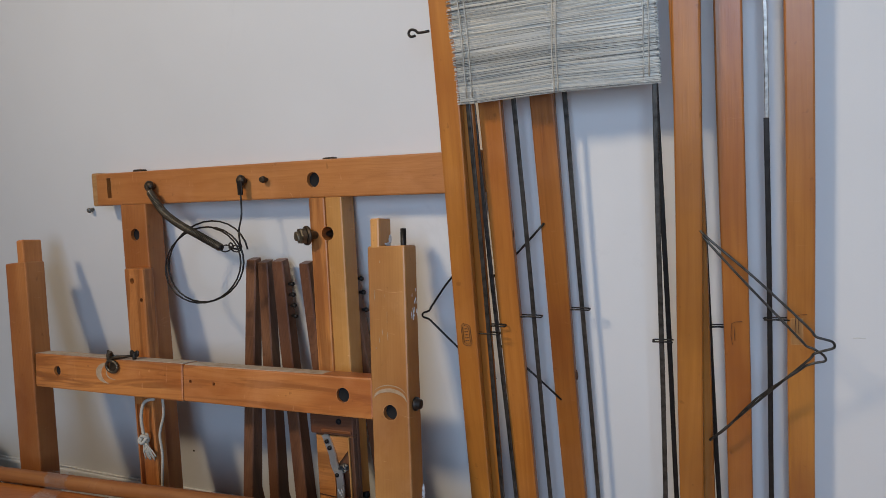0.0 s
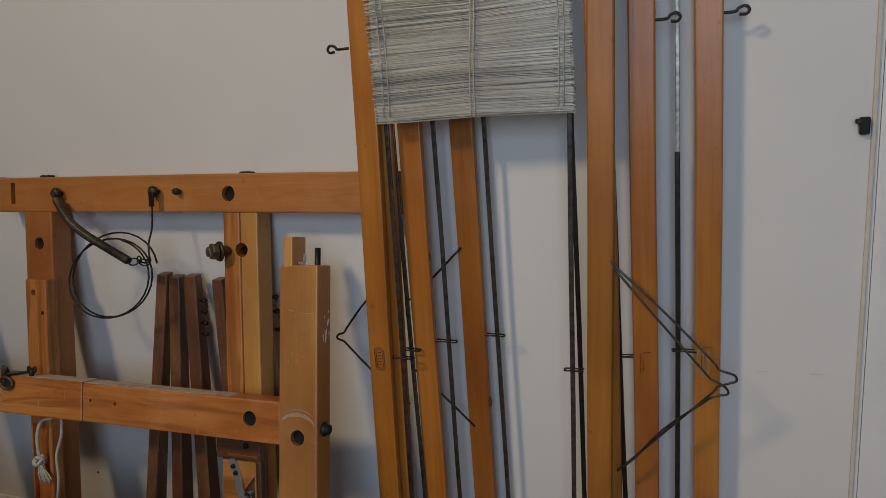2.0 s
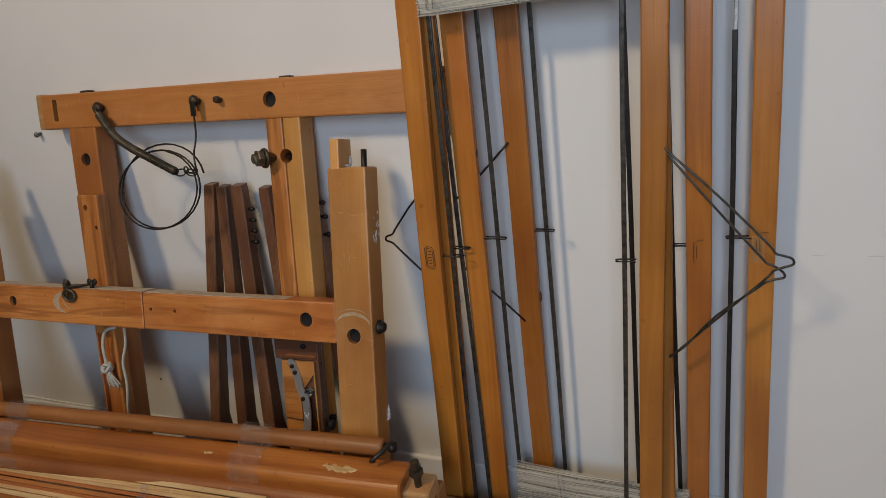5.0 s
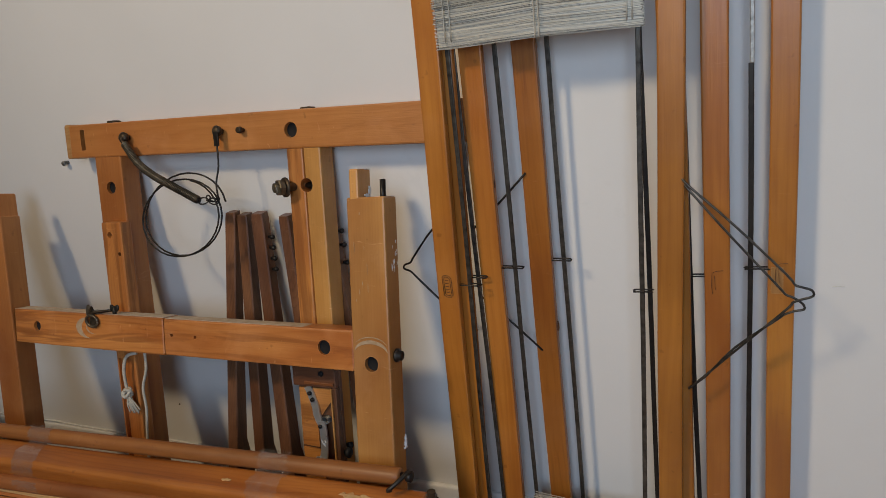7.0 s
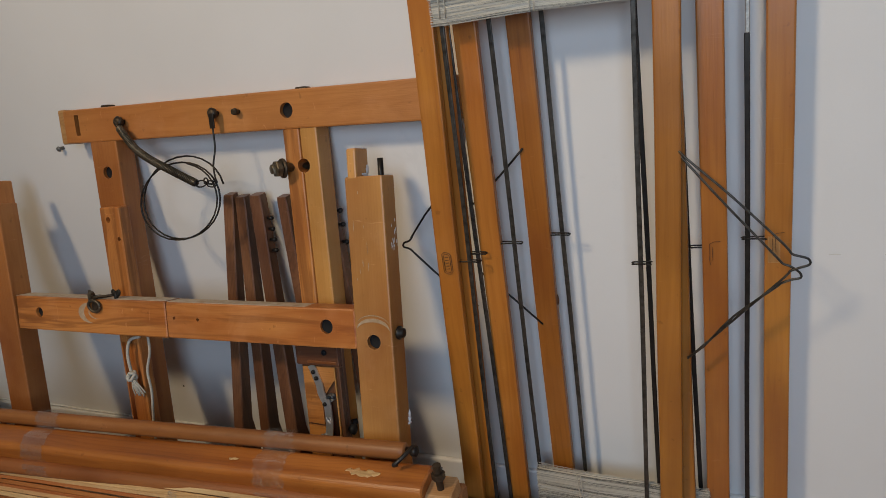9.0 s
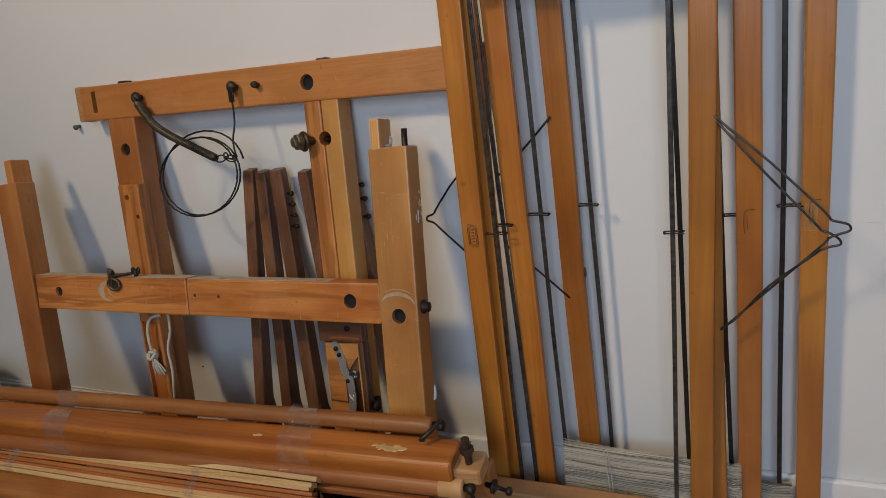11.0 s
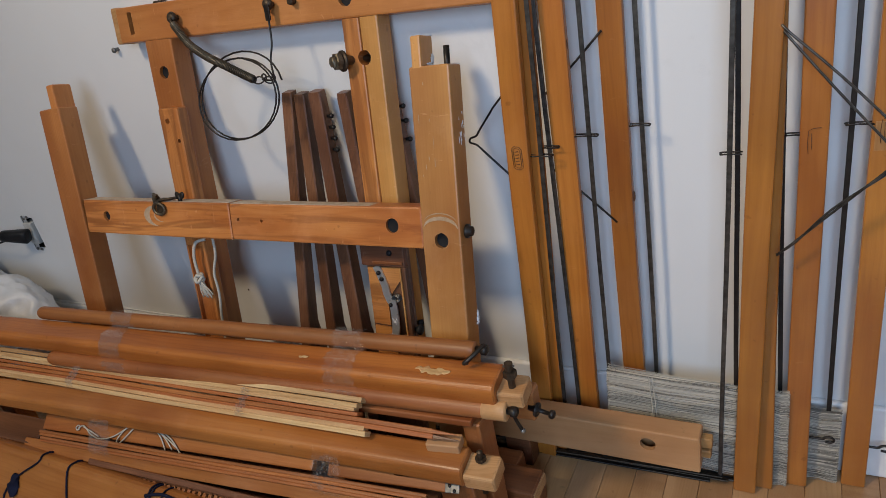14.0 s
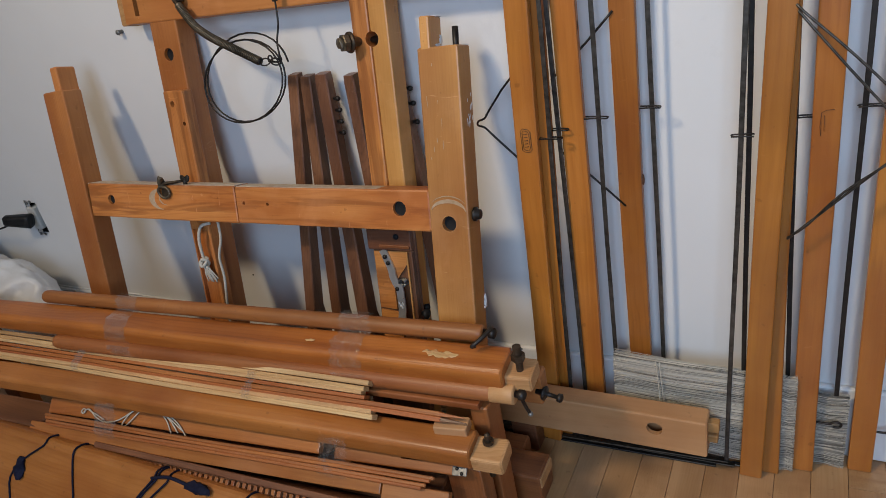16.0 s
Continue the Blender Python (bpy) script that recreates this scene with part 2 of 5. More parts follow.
WALL = wall_paint()
TRIM = plain("white gloss trim paint", (0.72, 0.71, 0.69), (0.80, 0.79, 0.78), 30, 0.38)
# unseen walls get a darker tone so less light bounces into the room
DIMWALL = plain("greige wall paint", (0.36, 0.345, 0.325), (0.43, 0.415, 0.395), 14, 0.7)
DOORPAINT = plain("white door paint", (0.70, 0.70, 0.69), (0.78, 0.78, 0.77), 12, 0.40)
# unseen ceiling, likewise darkened to lower the bounce light
CEIL = plain("ceiling paint", (0.52, 0.51, 0.49), (0.58, 0.57, 0.55), 20, 0.8)
SLAT = wood("honey varnished heddle bar wood", (0.230, 0.067, 0.008), (0.393, 0.134, 0.020), (0.500, 0.189, 0.032), 0.36, 30, 0.12, False, 0.3, 0.38)
TIMBER = wood("orange brown loom timber", (0.214, 0.057, 0.011), (0.469, 0.158, 0.035), (0.612, 0.250, 0.067), 0.45, 60, 0.32, True, 0.15, 0.6, 0.46)
RAIL = wood("light brown planed rail timber", (0.275, 0.090, 0.020), (0.449, 0.160, 0.038), (0.571, 0.229, 0.063), 0.45, 60, 0.36, False, 0.12, 0.5, 0.42)
TAN = wood("tan scratched loom timber", (0.340, 0.139, 0.033), (0.500, 0.222, 0.055), (0.610, 0.299, 0.088), 0.45, 60, 0.45, False, 0.15, 0.28, 0.38)
BEAM = wood("brown varnished beam wood", (0.170, 0.044, 0.008), (0.341, 0.100, 0.017), (0.465, 0.158, 0.031), 0.38, 45, 0.14, False, 0.25, 0.6, 0.55)
HONEY = wood("honey tan beam wood", (0.222, 0.069, 0.013), (0.350, 0.118, 0.024), (0.456, 0.174, 0.042), 0.44, 45, 0.20, False, 0.2, 0.5, 0.48)
REDLATH = wood("orange red lath wood", (0.240, 0.062, 0.015), (0.360, 0.105, 0.026), (0.458, 0.160, 0.045), 0.48, 60, 0.10, False, 0.05)
ROUND = wood("worn turned stick wood", (0.171, 0.053, 0.014), (0.284, 0.095, 0.025), (0.377, 0.141, 0.043), 0.50, 38, 0.20, False, 0.05, 0.5, 0.6)
WALNUT = wood("dark walnut-stained wood", (0.045, 0.016, 0.008), (0.12, 0.045, 0.02), (0.23, 0.094, 0.043), 0.45, 60, 0.16, False, 0.15, 0.5)
REDWOOD = wood("reddish stained wood", (0.093, 0.027, 0.009), (0.196, 0.062, 0.019), (0.316, 0.112, 0.036), 0.42, 50, 0.14, False, 0.15, 0.5)
PALE = wood("pale lath wood", (0.38, 0.205, 0.08), (0.56, 0.34, 0.15), (0.70, 0.47, 0.235), 0.5, 60, 0.15, False, 0.05)
ENDGRAIN = wood("pale cut end wood", (0.3, 0.145, 0.048), (0.44, 0.228, 0.084), (0.56, 0.32, 0.138), 0.6, 90, 0.3, False, 0.0)
BOXBEAM = wood("pale brown planed beam wood", (0.38, 0.19, 0.074), (0.51, 0.27, 0.113), (0.6, 0.34, 0.158), 0.5, 40, 0.12, False, 0.05, 0.35)
PLANK = wood("honey oak strip floor", (0.26, 0.142, 0.06), (0.385, 0.218, 0.1), (0.48, 0.29, 0.146), 0.33, 70, 0.10, False, 0.3, 0.4)
PALEVARNISH = wood("rubbed bare slat wood", (0.33, 0.14, 0.04), (0.43, 0.20, 0.065), (0.52, 0.27, 0.10), 0.5, 30, 0.2, False, 0.0)
STEEL = plain("dull grey steel", (0.10, 0.098, 0.092), (0.30, 0.295, 0.28), 130, 0.42, 0.7)
BLACKSTEEL = plain("blackened steel", (0.014, 0.011, 0.010), (0.042, 0.036, 0.031), 60, 0.42, 0.6)
ROD = plain("worn grey rod steel", (0.024, 0.021, 0.018), (0.13, 0.122, 0.11), 70, 0.36, 0.7)
PATCHY = plain("patchy bare steel", (0.02, 0.02, 0.018), (0.62, 0.60, 0.56), 75, 0.35, 0.5)
BRASSY = plain("grimy brassy steel", (0.055, 0.043, 0.029), (0.21, 0.172, 0.12), 110, 0.42, 0.7)
RUSTY = plain("oily rusted steel", (0.030, 0.021, 0.014), (0.10, 0.072, 0.048), 120, 0.48, 0.7)
HEDDLE = heddle_wire()
BRIGHT = plain("bright plated steel", (0.50, 0.50, 0.49), (0.68, 0.68, 0.67), 40, 0.30, 0.75)
COTTON = plain("off-white cotton cord", (0.42, 0.38, 0.31), (0.62, 0.57, 0.48), 300, 0.9)
NAVY = plain("navy blue cord", (0.006, 0.007, 0.017), (0.013, 0.015, 0.036), 200, 0.75)
NAVY.node_tree.nodes["Principled BSDF"].inputs["Specular IOR Level"].default_value = 0.12
BLACK = plain("black plastic", (0.010, 0.010, 0.011), (0.022, 0.022, 0.023), 60, 0.4)
BLACK.node_tree.nodes["Principled BSDF"].inputs["Specular IOR Level"].default_value = 0.18
IVORY = plain("ivory switch plastic", (0.50, 0.48, 0.43), (0.64, 0.62, 0.57), 60, 0.4)
BAG = plain("white plastic bag film", (0.66, 0.66, 0.66), (0.80, 0.80, 0.80), 18, 0.35, 0, 0.5, 0.004)
INK = plain("dark branded mark", (0.07, 0.025, 0.010), (0.13, 0.05, 0.02), 120, 0.6)
CHALK = plain("chalky scuff", (0.34, 0.22, 0.12), (0.47, 0.35, 0.24), 140, 0.8)
DUST = plain("pale plaster dust", (0.36, 0.26, 0.17), (0.58, 0.50, 0.41), 60, 0.9)
SEAM = plain("beige sealant", (0.56, 0.51, 0.44), (0.66, 0.61, 0.54), 60, 0.7)
TAPE = tape_film()

# ---- mesh helpers ----


def link(name, bm, mat, smooth=False):
    me = bpy.data.meshes.new(name)
    bm.normal_update()
    bm.to_mesh(me)
    bm.free()
    me.materials.append(mat)
    if smooth:
        me.shade_smooth()
    return new(name, me)


def world_of(ob):
    return ob.matrix_basis.copy() if ob.parent is None else world_of(ob.parent) @ ob.matrix_parent_inverse @ ob.matrix_basis


def thing(name, base, label, category, group="", kind=""):
    """An Empty at the base of a thing, whose parts hang under it."""
    ob = new(name)
    ob.empty_display_size = 0.05
    ob.matrix_basis = base if isinstance(base, Matrix) else Matrix.Translation(base)
    return tagged(ob, label, category, group, kind)


def part(name, bm, mat, parent, label="", m=Matrix(), smooth=False):
    """Links a bmesh as one mesh under a thing or a part; m is its pose in the world."""
    ob = link(name, bm, mat, smooth)
    ob.parent = parent
    ob.matrix_basis = world_of(parent).inverted() @ m
    if label:
        ob["label"] = label
    return ob


def single(name, bm, mat, label, category, m=Matrix(), group="", kind="", smooth=False):
    ob = link(name, bm, mat, smooth)
    ob.matrix_basis = m
    return tagged(ob, label, category, group, kind)


def along(p0, p1, up=(0, 0, 1)):
    """The pose at the middle of p0 p1, with x along it and z near up; and the length."""
    p0, p1 = Vector(p0), Vector(p1)
    x = (p1 - p0).normalized()
    y = Vector(up).cross(x).normalized()
    m = Matrix((x, y, x.cross(y))).transposed().to_4x4()
    m.translation = (p0 + p1) / 2
    return m, (p1 - p0).length


def loft(rings, caps=True):
    bm = bmesh.new()
    vs = [[bm.verts.new(p) for p in r] for r in rings]
    k = len(vs[0])
    for a, b in zip(vs, vs[1:]):
        for i in range(k):
            bm.faces.new((a[i], a[(i + 1) % k], b[(i + 1) % k], b[i]))
    if caps:
        bm.faces.new(vs[0][::-1])
        bm.faces.new(vs[-1])
    bmesh.ops.recalc_face_normals(bm, faces=bm.faces)
    return bm


def rounded(w, h, r, seg=2):
    """A rounded rectangle in y z."""
    out = []
    for cy, cz, a0 in ((w / 2 - r, h / 2 - r, 0), (-w / 2 + r, h / 2 - r, 90), (-w / 2 + r, -h / 2 + r, 180), (w / 2 - r, -h / 2 + r, 270)):
        for i in range(seg + 1):
            a = radians(a0 + 90 * i / seg)
            out.append((cy + r * math.cos(a), cz + r * math.sin(a)))
    return out


def bar_bm(length, w, h, r=0.003, seg=2, wob=0.0004, cuts=8, taper=1.0):
    """A bar along x with eased edges and ends, slightly out of true."""
    prof, ph = rounded(w, h, r, seg), random.random() * 50
    rings = []
    e = min(r, 0.004)
    xs = [-length / 2] + [-length / 2 + e * 0.7] + [-length / 2 + length * (i + 1) / (cuts + 1) for i in range(cuts)] + [length / 2 - e * 0.7, length / 2]
    for i, x in enumerate(xs):
        k = 1 - (1.4 * e / max(w, h) if i in (0, len(xs) - 1) else 0)
        k *= 1 + (taper - 1) * (x / length + 0.5)
        rings.append([(x, y * k + wob * math.sin(9 * x + ph), z * k + wob * math.sin(7 * x + 2 * ph)) for y, z in prof])
    return loft(rings)


def bar(name, p0, p1, w, h, mat, parent, up=(0, 0, 1), r=0.003, label="", **kw):
    m, n = along(p0, p1, up)
    return part(name, bar_bm(n, w, h, r, **kw), mat, parent, label, m)


def tube_bm(pts, rad, sides=8, smooth=4, closed=False, radii=None):
    """A round wire through points, smoothed between them."""
    pts = [Vector(p) for p in pts]
    if smooth > 1 and len(pts) > 2:
        out = []
        for i in range(len(pts) - 1):
            a, b, c, d = pts[max(i - 1, 0)], pts[i], pts[i + 1], pts[min(i + 2, len(pts) - 1)]
            for k in range(smooth):
                t = k / smooth
                out.append(0.5 * (2 * b + (c - a) * t + (2 * a - 5 * b + 4 * c - d) * t * t + (3 * b - a - 3 * c + d) * t ** 3))
        pts = out + [pts[-1]]
    rings, side = [], None
    for i, p in enumerate(pts):
        d = (pts[min(i + 1, len(pts) - 1)] - pts[max(i - 1, 0)]).normalized()
        if side is None:
            side = d.orthogonal().normalized()
        side = (side - d * side.dot(d)).normalized()
        up = d.cross(side)
        q = radii[min(i, len(radii) - 1)] if radii else rad
        rings.append([p + q * (math.cos(2 * math.pi * k / sides) * side + math.sin(2 * math.pi * k / sides) * up) for k in range(sides)])
    return loft(rings)


def wire(name, pts, rad, mat, parent, label="", sides=8, smooth=4):
    c = Vector(pts[0])
    return part(name, tube_bm([Vector(p) - c for p in pts], rad, sides, smooth), mat, parent, label, Matrix.Translation(c), True)


def turned_bm(profile, sides=20):
    """A turned shape about local x: (x, radius) pairs."""
    return loft([[(x, r * math.cos(2 * math.pi * k / sides), r * math.sin(2 * math.pi * k / sides)) for k in range(sides)] for x, r in profile])


def sphere_bm(rx, ry, rz, u=16, v=10):
    bm = bmesh.new()
    bmesh.ops.create_uvsphere(bm, u_segments=u, v_segments=v, radius=1, matrix=Matrix.Diagonal((rx, ry, rz, 1)))
    return bm


def join(*bms):
    out = bmesh.new()
    for b in bms:
        me = bpy.data.meshes.new("tmp")
        b.to_mesh(me)
        b.free()
        out.from_mesh(me)
        bpy.data.meshes.remove(me)
    return out


def drill(ob, cutters):
    """Cuts holes, given as (bmesh, pose in the world), out of a part for good."""
    me = bpy.data.meshes.new("cutter")
    allb = bmesh.new()
    for b, m in cutters:
        b.transform(m)
        tmp = bpy.data.meshes.new("tmp")
        b.to_mesh(tmp)
        b.free()
        allb.from_mesh(tmp)
        bpy.data.meshes.remove(tmp)
    allb.transform(world_of(ob).inverted())
    bmesh.ops.recalc_face_normals(allb, faces=allb.faces)
    allb.to_mesh(me)
    allb.free()
    c = new("cutter", me)
    keep, par, inv = ob.matrix_basis.copy(), ob.parent, ob.matrix_parent_inverse.copy()
    ob.parent, ob.matrix_basis = None, Matrix()
    mod = ob.modifiers.new("cut", "BOOLEAN")
    mod.operation, mod.object, mod.solver = "DIFFERENCE", c, "EXACT"
    dg = bpy.context.evaluated_depsgraph_get()
    dg.update()
    res = bpy.data.meshes.new_from_object(ob.evaluated_get(dg))
    ob.modifiers.clear()
    tb = bmesh.new()
    tb.from_mesh(res)
    bmesh.ops.triangulate(tb, faces=[f for f in tb.faces if len(f.verts) > 4])
    tb.to_mesh(res)
    tb.free()
    old, nm = ob.data, ob.data.name
    ob.data = res
    bpy.data.objects.remove(c)
    bpy.data.meshes.remove(me)
    bpy.data.meshes.remove(old)
    res.name = nm
    ob.parent, ob.matrix_parent_inverse, ob.matrix_basis = par, inv, keep


def peg_bm(r, length, sides=22):
    bm = turned_bm([(-length / 2, r), (length / 2, r)], sides)
    bm.transform(Matrix.Rotation(0.071, 4, "X"))
    return bm


def strip_bm(pts, w, t, normal):
    """A flat bent strip through points, w wide and t thick."""
    pts, nn = [Vector(p) for p in pts], Vector(normal).normalized()
    rings = []
    for i, p in enumerate(pts):
        d = (pts[min(i + 1, len(pts) - 1)] - pts[max(i - 1, 0)]).normalized()
        s = d.cross(nn).normalized() * (w / 2)
        rings.append([p - s - nn * t / 2, p + s - nn * t / 2, p + s + nn * t / 2, p - s + nn * t / 2])
    return loft(rings)


def box(x0, x1, y0, y1, z0, z1):
    bm = bmesh.new()
    bmesh.ops.create_cube(bm, size=1, matrix=Matrix.Translation(((x0 + x1) / 2, (y0 + y1) / 2, (z0 + z1) / 2)) @ Matrix.Diagonal((x1 - x0, y1 - y0, z1 - z0, 1)))
    return bm


# ---- the room ----
WY = 1.20
XL, XR, YS, HT = -3.0, 1.6, -1.5, 2.90
DX0, DX1, DH = 0.343, 1.16, 2.04
wall_n = single("wall_north", join(box(XL - 0.12, DX0 - 0.0008, WY, WY + 0.12, 0, HT), box(DX0 - 0.0008, DX1 + 0.004, WY, WY + 0.12, DH + 0.004, HT), box(DX1 + 0.004, XR + 0.12, WY, WY + 0.12, 0, HT)),
       WALL, "white painted plaster wall with faint scuffs", "wall", kind="structure")
single("wall_west", box(XL - 0.12, XL, YS, WY, 0, HT), DIMWALL, "unseen wall, toned down to cut bounce light", "wall", kind="structure")
single("wall_east", box(XR, XR + 0.12, YS, WY, 0, HT), DIMWALL, "unseen wall, toned down to cut bounce light", "wall", kind="structure")
single("wall_south", join(box(XL, -0.25, YS - 0.12, YS, 0, HT), box(1.05, XR, YS - 0.12, YS, 0, HT), box(-0.25, 1.05, YS - 0.12, YS, 0, 0.90), box(-0.25, 1.05, YS - 0.12, YS, 2.20, HT)),
       DIMWALL, "unseen wall with a window opening, toned down to cut bounce light", "wall", kind="structure")
single("ceiling", box(XL - 0.12, XR + 0.12, YS - 0.12, WY + 0.12, HT, HT + 0.1), CEIL, "unseen ceiling, toned down to cut bounce light", "ceiling", kind="structure")
bb = bar_bm(DX0 - 0.02 - XL, 0.012, 0.147, 0.004, 2, 0.0002)
single("baseboard", bb, TRIM, "white painted baseboard along the wall", "baseboard", pose((XL + DX0 - 0.02) / 2, WY - 0.0062, 0.0735), kind="structure")

# door on the same wall, flush and white, with a beige seam and a black strike
door = thing("door_1", ((DX0 + DX1) / 2, WY, 0), "closed white painted flush door with a round knob", "door", kind="structure")
leaf = part("door_leaf", box(DX0, DX1, WY - 0.0006, WY + 0.038, 0.008, DH), DOORPAINT, door)
kn = turned_bm([(0, 0.031), (0.004, 0.033), (0.007, 0.031), (0.008, 0.014), (0.030, 0.012), (0.036, 0.020), (0.044, 0.029), (0.054, 0.032), (0.064, 0.029), (0.071, 0.018), (0.073, 0.004)], 28)
part("door_knob", kn, BRIGHT, leaf, "polished steel knob", pose(0.398, WY - 0.002, 0.942, 0, 0, -90), True)
trim = thing("trim", (0.335, WY, 0), "beige sealed seam beside the door", "trim", kind="structure")
part("seam_strip", bar_bm(DH, 0.006, 0.0045, 0.002), SEAM, trim, "", pose(0.335, WY - 0.0015, DH / 2, 0, 90, 0) @ pose(0, 0, 0, 90))
lat = thing("door_latch", (0.321, WY, 0.945), "small black metal latch plate by the door", "latch")
part("plate", bar_bm(0.022, 0.012, 0.010, 0.002), BLACK, lat, "", pose(0.3235, WY - 0.006, 0.945, 0, 90, 0) @ pose(0, 0, 0, 90))
part("catch", bar_bm(0.007, 0.007, 0.006, 0.001), BLACKSTEEL, lat, "", pose(0.3165, WY - 0.008, 0.951))

# ---- loom side frame leaning on the wall ----


def leaning(y0, slope):
    return pose(0, y0, 0, -math.degrees(math.atan(slope)))


GM = leaning(0.972, 0.20)
HM = leaning(0.858, 0.27)


def upright(name, frame_m, x0, x1, d0, d1, s0, s1, mat, parent, label="", r=0.003, wob=0.0005, lean=0.0):
    """A post in a leaning frame: sideways x0..x1 at its top, depth d0..d1 behind its front plane, from s0 to s1 up the slope; lean: how far the foot stands aside."""
    up = frame_m.to_3x3() @ Vector((0, 1, 0))
    xm, dm = (x0 + x1) / 2, (d0 + d1) / 2
    return bar(name, frame_m @ Vector((xm + lean, dm, s0)), frame_m @ Vector((xm, dm, s1)), x1 - x0, d1 - d0, mat, parent, up, r, label, wob=wob)


def rail(name, frame_m, x0, x1, d0, d1, s0, s1, mat, parent, label="", r=0.003, wob=0.0005, fall=0.0):
    """A bar across a leaning frame; fall: how far its far end drops."""
    up = frame_m.to_3x3() @ Vector((0, 0, 1))
    sm, dm = (s0 + s1) / 2, (d0 + d1) / 2
    return bar(name, frame_m @ Vector((x0, dm, sm)), frame_m @ Vector((x1, dm, sm - fall)), d1 - d0, s1 - s0, mat, parent, up, r, label, wob=wob)


def bore(frame_m, x, s, r, depth=0.2, d=0.0):
    return peg_bm(r, depth), frame_m @ pose(x, d, s, 0, 0, 90)


def pocket(frame_m, x0, x1, d0, d1, s0, s1):
    return box(x0, x1, d0, d1, s0, s1), frame_m


gate = thing("loom_side_frame", (-0.75, 1.0, 0), "orange-brown wooden loom side frame leaning against the wall", "loom frame")
arm = rail("top_rail", GM, -1.186, -0.312, 0.0, 0.044, 0.8822, 0.9494, RAIL, gate, fall=0.0158)
drill(arm, [bore(GM, -0.634, 0.905, 0.0135), bore(GM, -0.737, 0.911, 0.004, 0.03), pocket(GM, -1.1540, -1.1420, -0.01, 0.06, 0.896, 0.938)])
rail("end_plate", GM, -1.207, -1.1865, 0.006, 0.042, 0.881, 0.951, ENDGRAIN, gate, "weathered grey-brown end plate")
pl = upright("post", GM, -1.122, -1.050, 0.002, 0.046, 0.014, 0.8815, HONEY, gate)
drill(pl, [bore(GM, -1.085, 0.818, 0.0125)])
blk = upright("cheek", GM, -1.0935, -1.040, -0.026, 0.001, 0.004, 0.750, TIMBER, gate, "proud front piece with bolt holes")
drill(blk, [bore(GM, -1.073, 0.725, 0.006), bore(GM, -1.051, 0.686, 0.0045), pocket(GM, -1.088, -1.046, -0.05, -0.017, 0.20, 0.470)])
ra = upright("post", GM, -0.6485, -0.6145, 0.002, 0.044, 0.014, 0.8735, TIMBER, gate)
rb = upright("post", GM, -0.6135, -0.5785, 0.003, 0.044, 0.014, 0.8735, TAN, gate)
drill(ra, [bore(GM, -0.611, 0.808, 0.0125)])
drill(rb, [bore(GM, -0.611, 0.808, 0.0125)])
for x, nm, top in ((-1.079, "peg", 0.9520), (-0.609, "peg", 0.9432)):
    upright(nm, GM, x - 0.011, x + 0.011, 0.012, 0.030, top - 0.018, top, RUSTY, gate, "dark square peg", 0.002)
# black sheet inside the slot in place of the shade there
part("slot_back", box(-1.1545, -1.1415, 0.022, 0.026, 0.8955, 0.9385), BLACK, arm, "black sheet standing in for shade in the slot", GM)
# bolt with washers beside the second post
nut = part("bolt", turned_bm([(-0.024, 0.0065), (-0.023, 0.0085), (-0.018, 0.0088), (-0.018, 0.0088), (0.0, 0.0088), (0.0, 0.0075), (0.055, 0.0075)], 18),
           BRASSY, gate, "grimy bolt end", GM @ pose(-0.645, -0.010, 0.806, 0, 0, 62), True)
part("nut", turned_bm([(-0.017, 0.0125), (-0.0155, 0.0150), (-0.007, 0.0150), (-0.006, 0.0130)], 6), BRASSY, nut, "brassy hexagonal nut", GM @ pose(-0.645, -0.010, 0.806, 0, 0, 62))
part("washer", turned_bm([(-0.004, 0.0172), (-0.001, 0.0176), (0.0, 0.0172)], 22), RUSTY, nut, "", GM @ pose(-0.645, -0.010, 0.806, 0, 0, 62), True)
# small dark knob, spring, hook and coiled wire on the top rail
part("screw", turned_bm([(-0.012, 0.003), (-0.012, 0.0055), (-0.006, 0.0065), (0.0, 0.0035), (0.012, 0.003)], 12), RUSTY, gate, "", GM @ pose(-0.737, -0.002, 0.911, 0, 0, 90), True)


def g_pt(x, d, s):
    return GM @ Vector((x, d, s))


def spring_along(pts, rad, wirer, per=7):
    """A coil wound on a curve."""
    fine = []
    for i in range(len(pts) - 1):
        a, b, c, d = pts[max(i - 1, 0)], pts[i], pts[i + 1], pts[min(i + 2, len(pts) - 1)]
        for k in range(18):
            t = k / 18
            fine.append(0.5 * (2 * b + (c - a) * t + (2 * a - 5 * b + 4 * c - d) * t * t + (3 * b - a - 3 * c + d) * t ** 3))
    out, side = [], None
    for i, q in enumerate(fine[:-1]):
        d = (fine[i + 1] - q).normalized()
        side = d.orthogonal().normalized() if side is None else (side - d * side.dot(d)).normalized()
        up = d.cross(side)
        for k in range(per):
            ang = 2 * math.pi * k / per
            out.append(q + (fine[i + 1] - q) * (k / per) + rad * (math.cos(ang) * side + math.sin(ang) * up))
    return out


